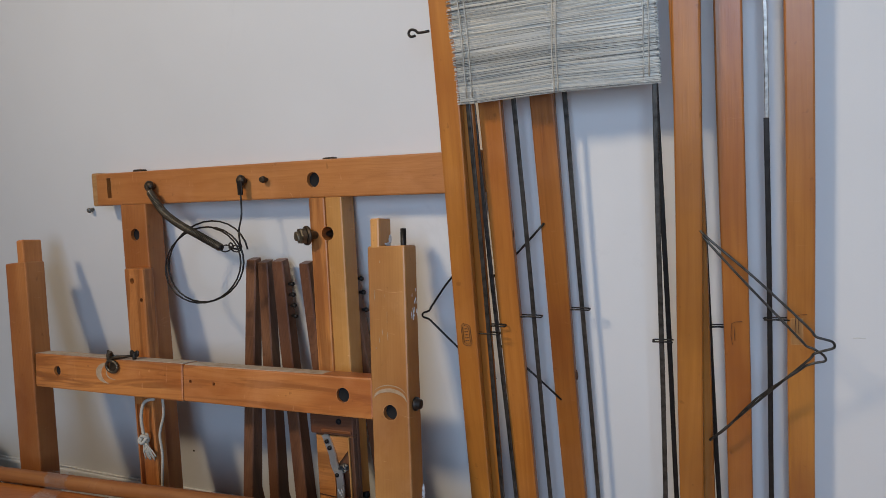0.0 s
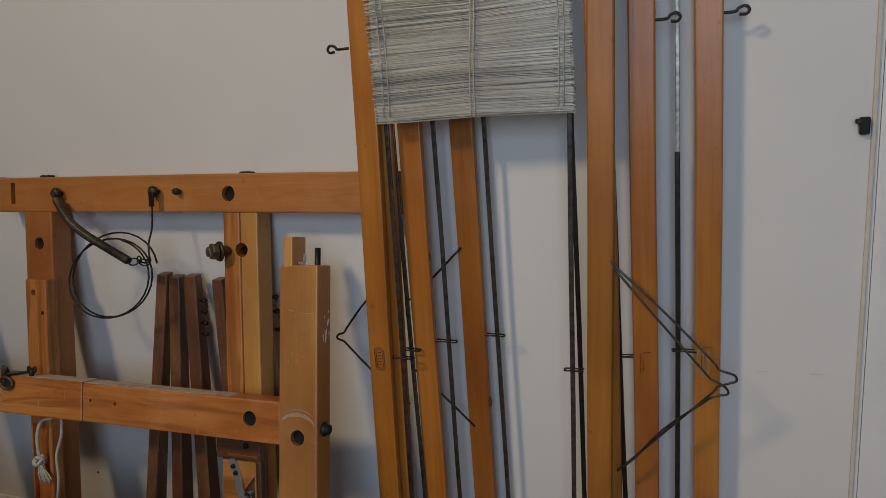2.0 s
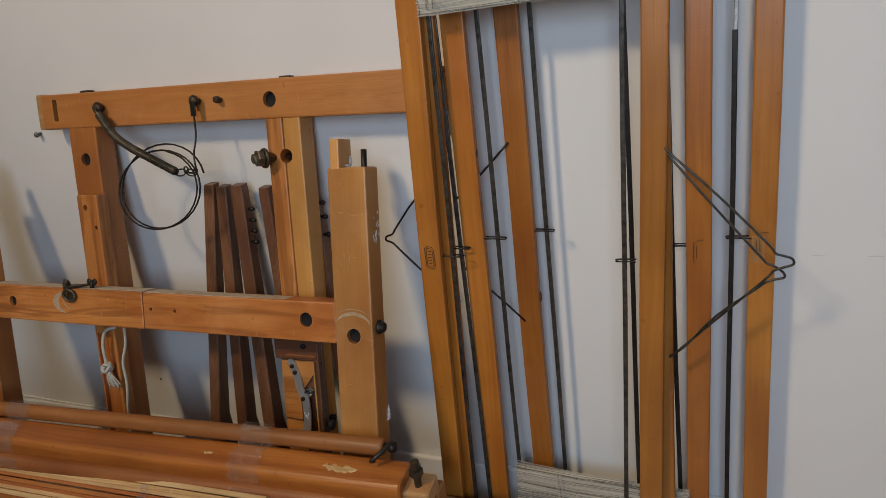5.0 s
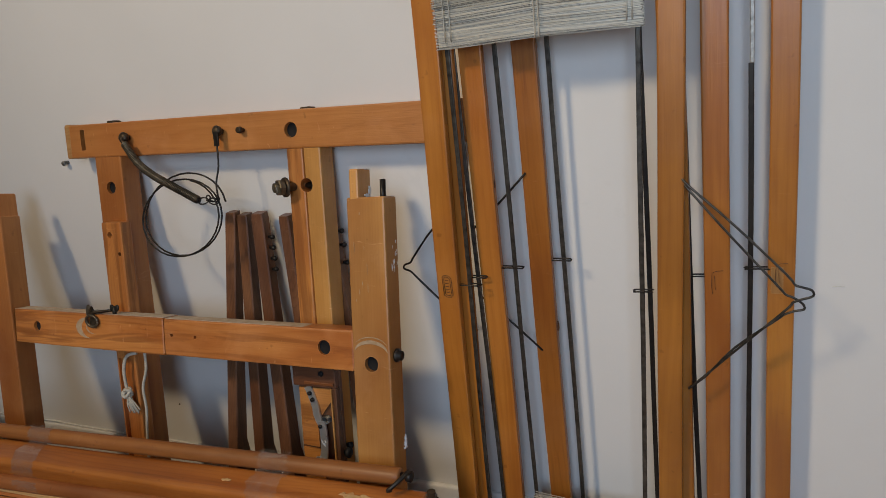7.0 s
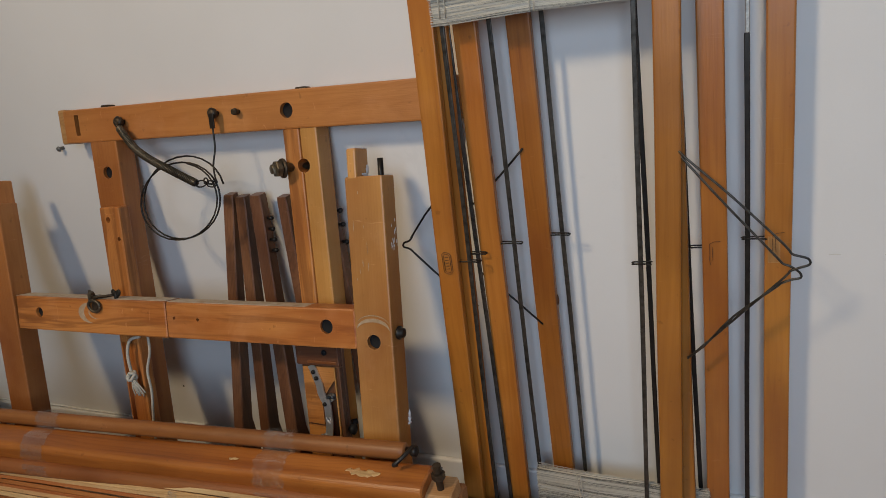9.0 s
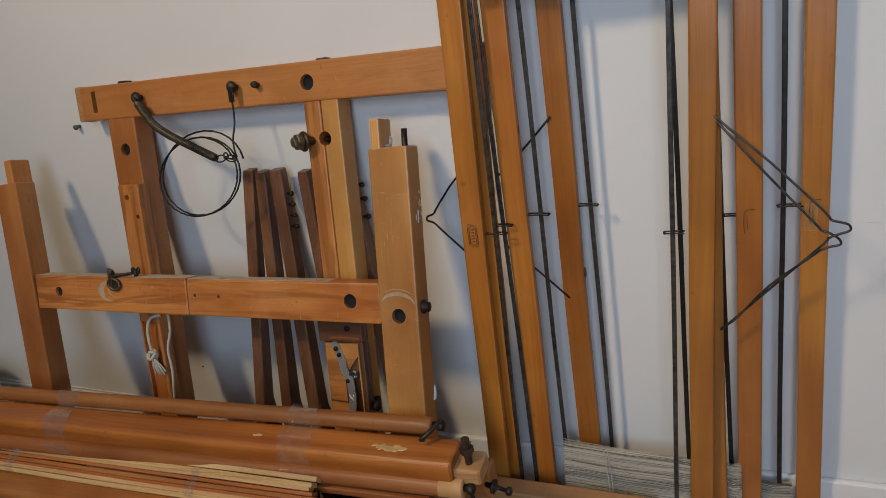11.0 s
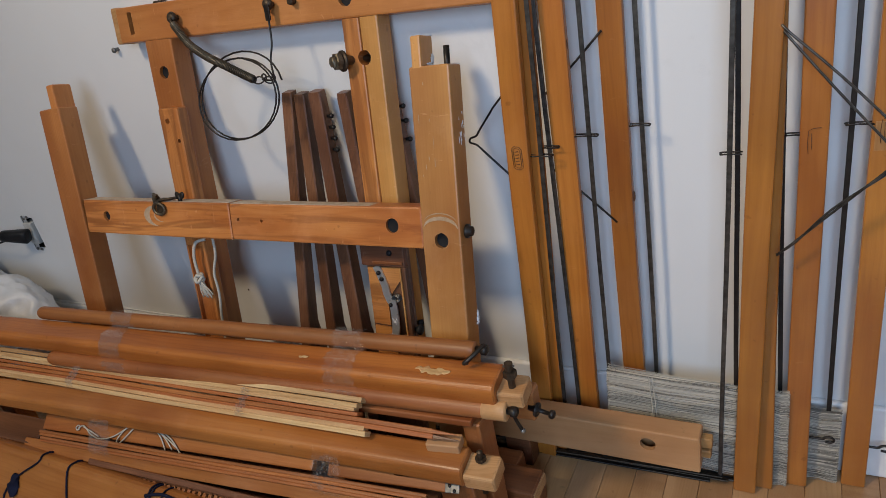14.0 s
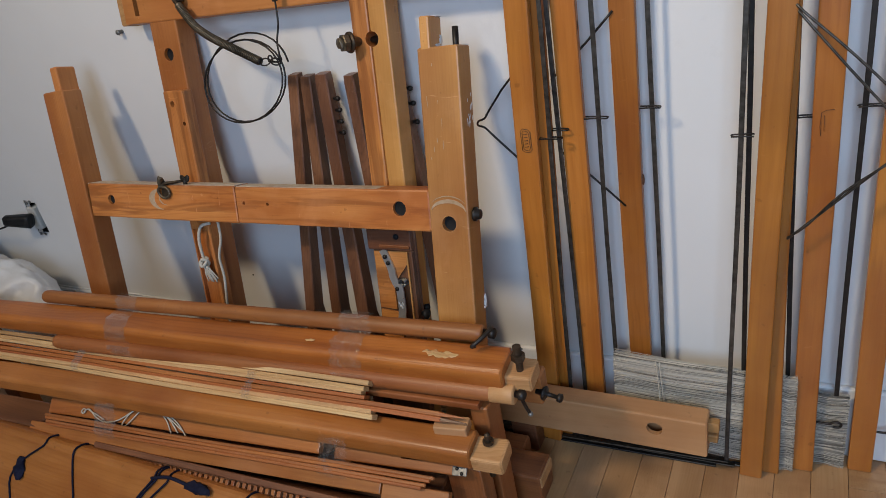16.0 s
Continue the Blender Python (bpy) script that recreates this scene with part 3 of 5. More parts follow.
SP = [g_pt(-1.008, -0.022, 0.902), g_pt(-0.972, -0.028, 0.864), g_pt(-0.928, -0.034, 0.838), g_pt(-0.878, -0.038, 0.816), g_pt(-0.818, -0.040, 0.789)]
s0, s1 = SP[0], SP[-1]
part("spring", tube_bm([q - s0 for q in spring_along(SP, 0.0066, 0.0015)], 0.0015, 4, 1), BRASSY, gate, "long tightly coiled brown spring", Matrix.Translation(s0), True)
part("spring_core", tube_bm([q - s0 for q in SP], 0.0060, 8, 4), BLACKSTEEL, gate, "", Matrix.Translation(s0), True)
part("spring_eye", turned_bm([(-0.020, 0.0045), (0.0, 0.005), (0.003, 0.0105), (0.008, 0.0115), (0.012, 0.008), (0.013, 0.003)], 14), RUSTY, gate, "", GM @ pose(-1.019, -0.006, 0.914, 0, 0, -90), True)
wire("spring_link", [g_pt(-1.019, -0.016, 0.914), g_pt(-1.014, -0.022, 0.908), s0], 0.003, RUSTY, gate)
part("hook_head", turned_bm([(-0.020, 0.004), (0.0, 0.005), (0.003, 0.0095), (0.008, 0.0105), (0.012, 0.006)], 14), RUSTY, gate, "", GM @ pose(-0.786, -0.006, 0.912, 0, 0, -90), True)
part("tab", bar_bm(0.026, 0.011, 0.003, 0.001), BLACKSTEEL, gate, "", GM @ pose(-0.784, -0.019, 0.898, 0, 90, 0) @ pose(0, 0, 0, 90))
wire("cable", [g_pt(-0.784, -0.018, 0.888), g_pt(-0.783, -0.020, 0.85), g_pt(-0.790, -0.022, 0.82), g_pt(-0.786, -0.026, 0.798), g_pt(-0.780, -0.030, 0.789), g_pt(-0.788, -0.032, 0.786), g_pt(-0.806, -0.034, 0.789)], 0.0017, BLACKSTEEL, gate)
coil = []
for i in range(2 * 30 + 6):
    a, u = radians(15 + 12 * i), i / 30
    w1 = 0.5 - 0.5 * math.cos(math.pi * min(1.0, u))
    coil.append(g_pt(-0.868 - 0.003 * w1 + (0.098 - 0.002 * w1) * math.cos(a - 0.14), -0.024 - 0.008 * u, 0.765 - 0.008 * w1 + (0.076 - 0.004 * w1) * math.sin(a)))
wire("wire_coil", coil, 0.0017, BLACKSTEEL, gate, "two loops of dark wire cable", 6, 1)
for k, (dx, ds, tilt) in enumerate(((0.0, 0.0, 20), (0.013, 0.004, 80), (0.024, -0.001, 40))):
    ring = [g_pt(-0.812 + dx + 0.0085 * math.cos(2 * math.pi * i / 12), -0.036 + 0.004 * math.sin(2 * math.pi * i / 12 + tilt), 0.788 + ds + 0.006 * math.sin(2 * math.pi * i / 12)) for i in range(13)]
    wire("link", ring, 0.0015, BLACKSTEEL, gate, "", 6, 1)
# dark cheek with an inset panel and a plated latch lever on the second post
upright("dark_cheek", GM, -0.657, -0.568, -0.007, 0.001, 0.005, 0.505, WALNUT, gate, "dark-stained backing board", 0.001)
rail("top_piece", GM, -0.657, -0.568, -0.020, -0.0075, 0.4495, 0.505, WALNUT, gate, "dark-stained head of the recess", 0.002)
upright("stile", GM, -0.5805, -0.568, -0.020, -0.0075, 0.005, 0.449, WALNUT, gate, "dark-stained stile", 0.002)


def plate_bm(outline, t):
    """A flat plate of an x s outline, t thick, on the frame's depth axis."""
    return loft([[(x, d, q) for x, q in outline] for d in (0.0, t)])


part("panel", plate_bm(((-0.652, 0.334), (-0.617, 0.332), (-0.617, 0.380), (-0.605, 0.3965), (-0.585, 0.4216), (-0.5825, 0.4455), (-0.652, 0.4435)), 0.004), TIMBER, gate, "orange plate with clipped corners", GM @ pose(0, -0.0115, 0))
part("panel", plate_bm(((-0.652, 0.15), (-0.610, 0.15), (-0.610, 0.327), (-0.652, 0.329)), 0.004), TIMBER, gate, "orange lower plate", GM @ pose(0, -0.0115, 0))
upright("bead", GM, -0.5785, -0.5755, -0.0235, -0.0195, 0.30, 0.449, TAN, gate, "pale rubbed bead", 0.001)
rail("bead", GM, -0.632, -0.570, -0.0235, -0.0195, 0.4545, 0.4605, REDWOOD, gate, "", 0.0015)
part("screw", turned_bm([(0, 0.0055), (0.003, 0.005), (0.004, 0.002)], 12), BLACK, gate, "", GM @ pose(-0.596, -0.020, 0.475, 0, 0, -90), True)
GN = GM.to_3x3() @ Vector((0, 1, 0))
LV = [g_pt(*q) for q in ((-0.6325, -0.0135, 0.447), (-0.6285, -0.0135, 0.4400), (-0.6225, -0.0140, 0.4250), (-0.6170, -0.0145, 0.4100), (-0.6155, -0.0150, 0.3970), (-0.6105, -0.0160, 0.3860), (-0.6020, -0.0170, 0.3735))]
lv1 = part("lever", strip_bm([q - LV[0] for q in LV], 0.0145, 0.003, GN), BRIGHT, gate, "plated steel latch lever", Matrix.Translation(LV[0]))
LV = [g_pt(*q) for q in ((-0.6020, -0.0205, 0.386), (-0.5995, -0.0210, 0.372), (-0.5985, -0.0215, 0.352), (-0.5990, -0.0220, 0.334), (-0.6005, -0.0230, 0.322), (-0.6040, -0.0260, 0.315), (-0.6130, -0.0300, 0.3145))]
lv2 = part("lever", strip_bm([q - LV[0] for q in LV], 0.0150, 0.003, GN), BRIGHT, gate, "plated steel latch arm", Matrix.Translation(LV[0]))
for x, q, w in ((-0.6020, 0.3480, 0.010), (-0.5955, 0.3500, 0.006), (-0.5980, 0.3440, 0.008)):
    part("raised_bar", bar_bm(w, 0.0018, 0.0012, 0.0004, 1, 0, 1), TRIM, lv2, "", GM @ pose(x, -0.0236, q, 0, 68, 0))
for x, s in ((-0.6265, 0.4350), (-0.6212, 0.4235), (-0.6045, 0.3775)):
    part("rivet", turned_bm([(0, 0.0042), (0.004, 0.0036), (0.005, 0.001)], 12), BLACKSTEEL, lv1, "", GM @ pose(x, -0.0155 if s > 0.4 else -0.021, s, 0, 0, -90), True)
for k in range(4):
    ring = [g_pt(-0.5955 + 0.0075 * math.cos(math.pi * i / 5), -0.011 - 0.003 * k + 0.0015 * (i / 5), 0.388 + 0.0065 * math.sin(math.pi * i / 5)) for i in range(11)]
    wire("spring_turn", ring, 0.0014, STEEL, gate, "", 6, 1)
part("knob", turned_bm([(0, 0.004), (0.006, 0.005), (0.006, 0.009), (0.012, 0.010), (0.015, 0.005)], 14), BLACK, gate, "black knob", GM @ pose(-0.5685, -0.006, 0.327), True)
part("knob", turned_bm([(0, 0.004), (0.005, 0.006), (0.010, 0.007), (0.013, 0.003)], 12), BLACK, gate, "black knob", GM @ pose(-0.5785, 0.018, 0.329), True)

# rope tied to the first post
RX = 0.017
rope = thing("rope", g_pt(RX + -1.07, -0.03, 0.30), "knotted off-white cotton rope hanging on a post", "rope")
wire("strand", [g_pt(RX + -1.050, -0.028, 0.485), g_pt(RX + -1.072, -0.034, 0.478), g_pt(RX + -1.082, -0.036, 0.450), g_pt(RX + -1.080, -0.036, 0.415), g_pt(RX + -1.076, -0.036, 0.405)], 0.0034, COTTON, rope)
wire("strand", [g_pt(RX + -1.030, -0.026, 0.488), g_pt(RX + -1.024, -0.032, 0.455), g_pt(RX + -1.036, -0.034, 0.415), g_pt(RX + -1.033, -0.034, 0.37), g_pt(RX + -1.043, -0.032, 0.30), g_pt(RX + -1.045, -0.032, 0.20)], 0.0027, COTTON, rope)
kp = [g_pt(RX + -1.077 + 0.010 * math.cos(i * 1.3) * (1 - 0.3 * (i % 3 == 0)), -0.038 + 0.006 * math.sin(i * 1.9), 0.402 + 0.009 * math.sin(i * 1.3 + 0.4)) for i in range(14)]
wire("knot", kp, 0.0034, COTTON, rope)
for i in range(12):
    a = (i - 5.5) / 5.5
    wire("tassel", [g_pt(RX + -1.073 + 0.004 * a, -0.036 - 0.003 * (i % 3), 0.396), g_pt(RX + -1.068 + 0.010 * a, -0.040 + 0.003 * (i % 2), 0.380), g_pt(RX + -1.064 + 0.013 * a + 0.002 * (i % 2), -0.036, 0.360 + 0.004 * (i % 3))], 0.0014, COTTON, rope, "", 5, 3)

# ---- dark pegged boards behind the frame ----


def pegged_board(x_top, x_bot, z_top, w, d_top, d_bot, pegs, yt=1.150, yb=0.985, flare=0.022):
    ob = thing("pegged_board", (x_bot, yb + 0.02, 0), "dark walnut-stained wooden board leaning on the wall", "wooden board", "dark boards behind the frame")
    rings = []
    for t in (0.0, 0.15, 0.28, 0.33, 0.38, 0.45, 0.65, 0.85, 0.985, 1.0):
        z = z_top * t + 0.001
        x, y = x_bot + (x_top - x_bot) * t, yb + (yt - yb) * t
        d = d_bot + (d_top - d_bot) * t + flare * max(0.0, 1 - max(0, t - 0.28) / 0.10) * (1 if t >= 0.28 else 1)
        k = 0.88 if t == 1.0 else 1.0
        rings.append([(px * k + x, y + py, z) for px, py in ((-w / 2 + 0.002, 0), (w / 2 - 0.002, 0), (w / 2, 0.002), (w / 2, d - 0.002), (w / 2 - 0.002, d), (-w / 2 + 0.002, d), (-w / 2, d - 0.002), (-w / 2, 0.002))])
    m = pose(0, 0, 0, 0, 90, 0)
    bm = loft(rings)
    bm.transform(m.inverted())
    bd = part("board", bm, WALNUT, ob, "", m)
    for z in pegs:
        t = z / z_top
        x, y = x_bot + (x_top - x_bot) * t, yb + (yt - yb) * t
        part("peg", turned_bm([(-0.006, 0.003), (0.005, 0.003), (0.006, 0.0045), (0.010, 0.0045), (0.012, 0.003)], 10), BLACKSTEEL, bd, "dark peg", Matrix.Translation((x + w / 2, y + 0.013, z)), True)
    return ob


pegged_board(-0.812, -0.874, 0.738, 0.024, 0.020, 0.042, ())
pegged_board(-0.785, -0.784, 0.733, 0.024, 0.022, 0.042, ())
pegged_board(-0.750, -0.700, 0.735, 0.027, 0.022, 0.040, (0.690, 0.670, 0.650, 0.630))
pegged_board(-0.694, -0.640, 0.728, 0.022, 0.022, 0.040, (), 1.155, 1.02)
pegged_board(-0.604, -0.520, 0.740, 0.026, 0.020, 0.036, (0.697, 0.672, 0.640), 1.160, 1.03)

# ---- second frame standing in front, with a crossbar ----
hf = thing("loom_leg_frame", (-0.9, 0.88, 0), "scratched orange-brown wooden loom leg frame leaning back", "loom frame")
D = 0.042
upright("post", HM, -1.4185, -1.3515, 0.0, 0.045, 0.016, 0.792, RAIL, hf, lean=0.0625)
upright("tenon", HM, -1.3815, -1.3600, 0.0005, 0.0445, 0.786, 0.841, RAIL, hf, lean=0.0050)
pr = upright("post", HM, -0.4950, -0.4262, 0.0, D, 0.016, 0.812, TAN, hf, "post with rubbed corners and bolt holes", lean=0.0095)
drill(pr, [bore(HM, -0.458, 0.543, 0.0125)])
upright("tenon", HM, -0.4885, -0.4715, 0.0005, D - 0.0005, 0.806, 0.857, TAN, hf)
part("pin", peg_bm(0.0048, 0.05, 12), BLACKSTEEL, hf, "dark steel pin", HM @ pose(-0.440, 0.024, 0.815, 0, 90, 0), True)
xa = rail("crossbar", HM, -1.3290, -0.9085, 0.003, D + 0.003, 0.526, 0.597, TIMBER, hf)
drill(xa, [bore(HM, -1.259, 0.564, 0.0105)])
xb = rail("crossbar", HM, -0.9075, -0.4935, 0.004, D + 0.002, 0.527, 0.5955, TIMBER, hf)
drill(xb, [bore(HM, -0.550, 0.564, 0.0125), bore(HM, -0.889, 0.565, 0.0035, 0.03), bore(HM, -0.832, 0.564, 0.0035, 0.03)])
part("side_bolt", turned_bm([(-0.01, 0.006), (0.0, 0.006), (0.001, 0.0115), (0.004, 0.0115), (0.006, 0.008), (0.011, 0.008), (0.012, 0.005)], 12), BLACKSTEEL, hf, "", HM @ pose(-0.4232, 0.020, 0.556), True)


def scuff(cx, cs, r0, r1, a0, a1, d):
    """A rubbed crescent lying on the timber's face."""
    rings = []
    for i in range(13):
        t = i / 12
        a = radians(a0 + (a1 - a0) * t)
        w = (r1 - r0) * math.sin(math.pi * min(max(t, 0.03), 0.97)) / 2
        rm = (r0 + r1) / 2
        q = [(cx + (rm + sg * w) * math.cos(a), cs + (rm + sg * w) * 0.62 * math.sin(a)) for sg in (-1, 1)]
        rings.append([HM @ Vector((q[0][0], d - 0.0006, q[0][1])), HM @ Vector((q[1][0], d - 0.0006, q[1][1])), HM @ Vector((q[1][0], d + 0.0006, q[1][1])), HM @ Vector((q[0][0], d + 0.0006, q[0][1]))])
    c = rings[0][0].copy()
    part("scuff", loft([[v - c for v in r] for r in rings]), CHALK, hf, "pale rubbed crescent", Matrix.Translation(c))


scuff(-0.458, 0.560, 0.026, 0.036, 10, 165, 0.0)
scuff(-0.458, 0.567, 0.031, 0.0335, 25, 150, 0.0)
scuff(-1.100, 0.568, 0.026, 0.042, 95, 262, 0.003)
scuff(-1.090, 0.570, 0.020, 0.024, 150, 280, 0.003)
rail("dust", HM, -1.333, -0.910, 0.007, D - 0.002, 0.5962, 0.5974, DUST, hf, "pale dust on top", 0.0004, 0.0004)
rail("dust", HM, -0.905, -0.490, 0.007, D - 0.003, 0.5948, 0.5959, DUST, hf, "pale dust on top", 0.0004, 0.0004)
# clamp on the crossbar
part("clamp_plate", bar_bm(0.030, 0.022, 0.003, 0.001), BRASSY, hf, "", HM @ pose(-1.091, 0.014, 0.600))
part("clamp_tab", strip_bm([HM @ Vector(p) for p in ((-1.106, 0.012, 0.6015), (-1.105, 0.006, 0.612), (-1.103, 0.000, 0.606), (-1.099, -0.0015, 0.594))], 0.011, 0.0025, HM.to_3x3() @ Vector((0, 1, 0.4))), BRASSY, hf, "worn grey clamp tab")
wire("clamp_ring", [HM @ Vector((-1.090 + 0.0155 * math.cos(2 * math.pi * i / 16), -0.002 - 0.002 * math.sin(2 * math.pi * i / 16), 0.583 + 0.0115 * math.sin(2 * math.pi * i / 16))) for i in range(17)], 0.0030, BRASSY, hf, "worn steel eye", 7, 2)
part("clamp_plug", peg_bm(0.0095, 0.004, 14), RUSTY, hf, "", HM @ pose(-1.090, 0.0018, 0.583, 0, 0, 90))
wire("clamp_rod", [HM @ Vector(p) for p in ((-1.097, 0.000, 0.597), (-1.080, 0.002, 0.601), (-1.051, 0.012, 0.604))], 0.0028, RUSTY, hf, "thin dark rod")
for dx in (-0.006, 0.006):
    part("wing_nut", sphere_bm(0.006, 0.003, 0.008, 10, 8), BLACKSTEEL, hf, "", HM @ pose(-1.045 + dx, 0.014, 0.608, 0, 30 if dx > 0 else -30, 0), True)
part("wing_stem", peg_bm(0.004, 0.020, 10), BLACKSTEEL, hf, "", HM @ pose(-1.045, 0.014, 0.602, 0, 90, 0), True)
# white plaster caught on the notch and the post's corner


def plaster(x, d, q, sx, sd, ss, seed, mat=TRIM):
    bm = sphere_bm(sx, sd, ss, 14, 10)
    for w in bm.verts:
        k = 1 + 0.9 * noise.noise(Vector((w.co.x * 420 + seed, w.co.y * 420, w.co.z * 420)))
        w.co *= k
    part("plaster_bit", bm, mat, hf, "white plaster speck", HM @ pose(x, d, q), True)


def corner(q):
    return -0.4262 + 0.0095 * (0.812 - q) / 0.796


for k, (x, d, q, sx, sd, ss) in enumerate(((-0.4760, 0.030, 0.8572, 0.0050, 0.0090, 0.0012), (-0.4712, 0.036, 0.822, 0.0008, 0.0050, 0.0075), (-0.4712, 0.028, 0.8145, 0.0010, 0.0080, 0.0030),
                                           (-0.4330, 0.034, 0.8122, 0.0070, 0.0060, 0.0009), (-0.4440, 0.039, 0.8122, 0.0080, 0.0025, 0.0009), (-0.4600, 0.037, 0.8125, 0.0060, 0.0030, 0.0012))):
    plaster(x, d, q, sx, sd, ss, 7 * k)
spots = random.Random(11)
for k in range(16):
    q = spots.choice((0.70, 0.72, 0.74, 0.69)) + spots.uniform(-0.02, 0.02)
    plaster(corner(q), spots.uniform(0.016, 0.040), q, 0.0004, spots.uniform(0.0004, 0.0016), spots.uniform(0.0015, 0.0055), 3 * k)
for q, sd, ss in ((0.405, 0.0035, 0.0050), (0.413, 0.0025, 0.0070), (0.398, 0.0040, 0.0025)):
    plaster(corner(q) + 0.0004, 0.039, q, 0.0022, sd, ss, 90 * q)
for k in range(9):
    q = spots.uniform(0.64, 0.79)
    plaster(-0.4950 + 0.0095 * (0.812 - q) / 0.796 + spots.uniform(0.008, 0.034), -0.0001, q, spots.uniform(0.0003, 0.0007), 0.0002, spots.uniform(0.002, 0.010), 5 * k, CHALK)

# ---- heddle frames: pairs of bars with steel rods, hooks and wire heddles ----


def heddles_bm(x0, x1, z0, z1, depth, count, layers, cx=None):
    """A hank of flat wire heddles, lying one over another across the rods."""
    rnd = random.Random(int(1000 * (x1 + z1)))
    bm = bmesh.new()
    steps = ((0.0, 1.5), (0.06, 1.0), (0.07, 2.2), (0.09, 1.0), (0.49, 1.0), (0.50, 2.2), (0.51, 1.0), (0.91, 1.0), (0.93, 2.2), (0.94, 1.0), (1.0, 1.5))
    for la in range(layers):
        for i in range(count):
            z = z0 + (z1 - z0) * ((i + rnd.random()) / count) ** 1.1
            y = -depth / 2 + depth * (la + rnd.random()) / layers
            a, b = x0 + rnd.uniform(-0.0012, 0.0012), x1 + rnd.uniform(-0.0012, 0.0012)
            tilt, sag = rnd.gauss(0, 0.0022), rnd.gauss(0, 0.0012)
            h, w = rnd.uniform(0.00014, 0.00030), 0.0002
            prev = None
            for t, k in steps:
                x, zz = a + (b - a) * t, z + tilt * (t - 0.5) + sag * math.sin(math.pi * t) + 0.0016 * math.sin(7 * t + 23 * z)
                hh = h * k
                ring = [bm.verts.new((x, y - w * k, zz - hh)), bm.verts.new((x, y + w, zz - hh)), bm.verts.new((x, y + w, zz + hh)), bm.verts.new((x, y - w * k, zz + hh))]
                if prev:
                    for j in range(4):
                        bm.faces.new((prev[j], prev[(j + 1) % 4], ring[(j + 1) % 4], ring[j]))
                prev = ring
    # the packed middle of the hank
    core = bmesh.ops.create_cube(bm, size=1)["verts"]
    for v in core:
        v.co = Vector(((x0 + x1) / 2 + v.co.x * (x1 - x0 - 0.006), v.co.y * depth * 0.55, (z0 + z1) / 2 + v.co.z * (z1 - z0 - 0.005)))
    return bm


def eye_screw(parent, p, direction, length=0.03):
    """A steel screw hook pointing sideways from a bar."""
    p, d = Vector(p), Vector((direction, 0, 0))
    pts = [p - d * 0.004, p + d * (length * 0.45), p + d * (length * 0.6) + Vector((0, 0, 0.004)), p + d * (length * 0.85) + Vector((0, 0, 0.006)),
           p + d * length + Vector((0, 0, 0.001)), p + d * (length * 0.88) + Vector((0, -0.001, -0.004)), p + d * (length * 0.62) + Vector((0, -0.002, -0.0035))]
    wire("screw_hook", pts, 0.0021, BLACKSTEEL, parent, "black steel screw hook", 7, 4)


def heddle_bar(parent, xb, xt, y_b, y_t, w, zt=1.226, th=0.014, z0=0.001):
    up = (0, 1, 0)
    ob = bar("bar", (xb, y_b, z0), (xt, y_t, zt), w, th, SLAT, parent, up, 0.0025, wob=0.0007)
    return ob


def mark(parent, x, y, z, worn=False):
    """A burnt-in maker's mark: a double outline with clipped corners round a row of plain bars."""
    if worn:
        wire("burnt_mark", [(x - 0.007, y, z - 0.017), (x - 0.0085, y, z - 0.004), (x - 0.0075, y, z + 0.015), (x - 0.002, y, z + 0.018), (x + 0.007, y, z + 0.019)], 0.0004, INK, parent, "half-worn burnt mark", 5, 1)
        wire("burnt_mark", [(x - 0.0035, y, z - 0.011), (x - 0.0042, y, z + 0.011)], 0.0004, INK, parent, "half-worn burnt mark", 5, 1)
        return
    for k in (1.0, 0.68):
        w, h = 0.0078 * k, 0.0195 * (0.5 + 0.5 * k) if k < 1 else 0.0195
        pts = [(x - w, y, z - h * 0.80), (x - w, y, z + h * 0.80), (x - w * 0.45, y, z + h), (x + w * 0.6, y, z + h * 0.92), (x + w, y, z + h * 0.70), (x + w, y, z - h * 0.75), (x + w * 0.5, y, z - h), (x - w * 0.5, y, z - h * 0.95), (x - w, y, z - h * 0.80)]
        wire("burnt_mark", pts, 0.00045, INK, parent, "dark burnt mark", 5, 1)
    for i in range(5):
        q = z - 0.0105 + 0.0052 * i
        wire("burnt_bar", [(x - 0.0030, y, q), (x + 0.0028, y, q + 0.0008)], 0.0006, INK, parent, "dark burnt mark", 5, 1)


def steel_rod(parent, xb, zb, xt, zt, y, w=0.0070, mat=BLACKSTEEL):
    return bar("steel_rod", (xb, y, zb), (xt, y, zt), w, 0.0035, mat, parent, (0, 1, 0), 0.001, wob=0.0006)


def rod_clip(parent, x0, x1, y, z):
    wire("rod_clip", [(x0, y - 0.006, z), ((x0 + x1) / 2, y - 0.007, z + 0.001), (x1, y - 0.006, z), (x1 + 0.002, y - 0.002, z - 0.001), (x1, y + 0.003, z), (x0, y + 0.002, z + 0.001)], 0.0013, BLACKSTEEL, parent, "", 6, 3)


Y1, Y2, Y3, Y4 = 1.112, 1.128, 1.146, 1.166
FRAMES = "heddle frames leaning together"


def heddle_frame(label, base):
    return thing("heddle_harness", base, label, "heddle frame", FRAMES)


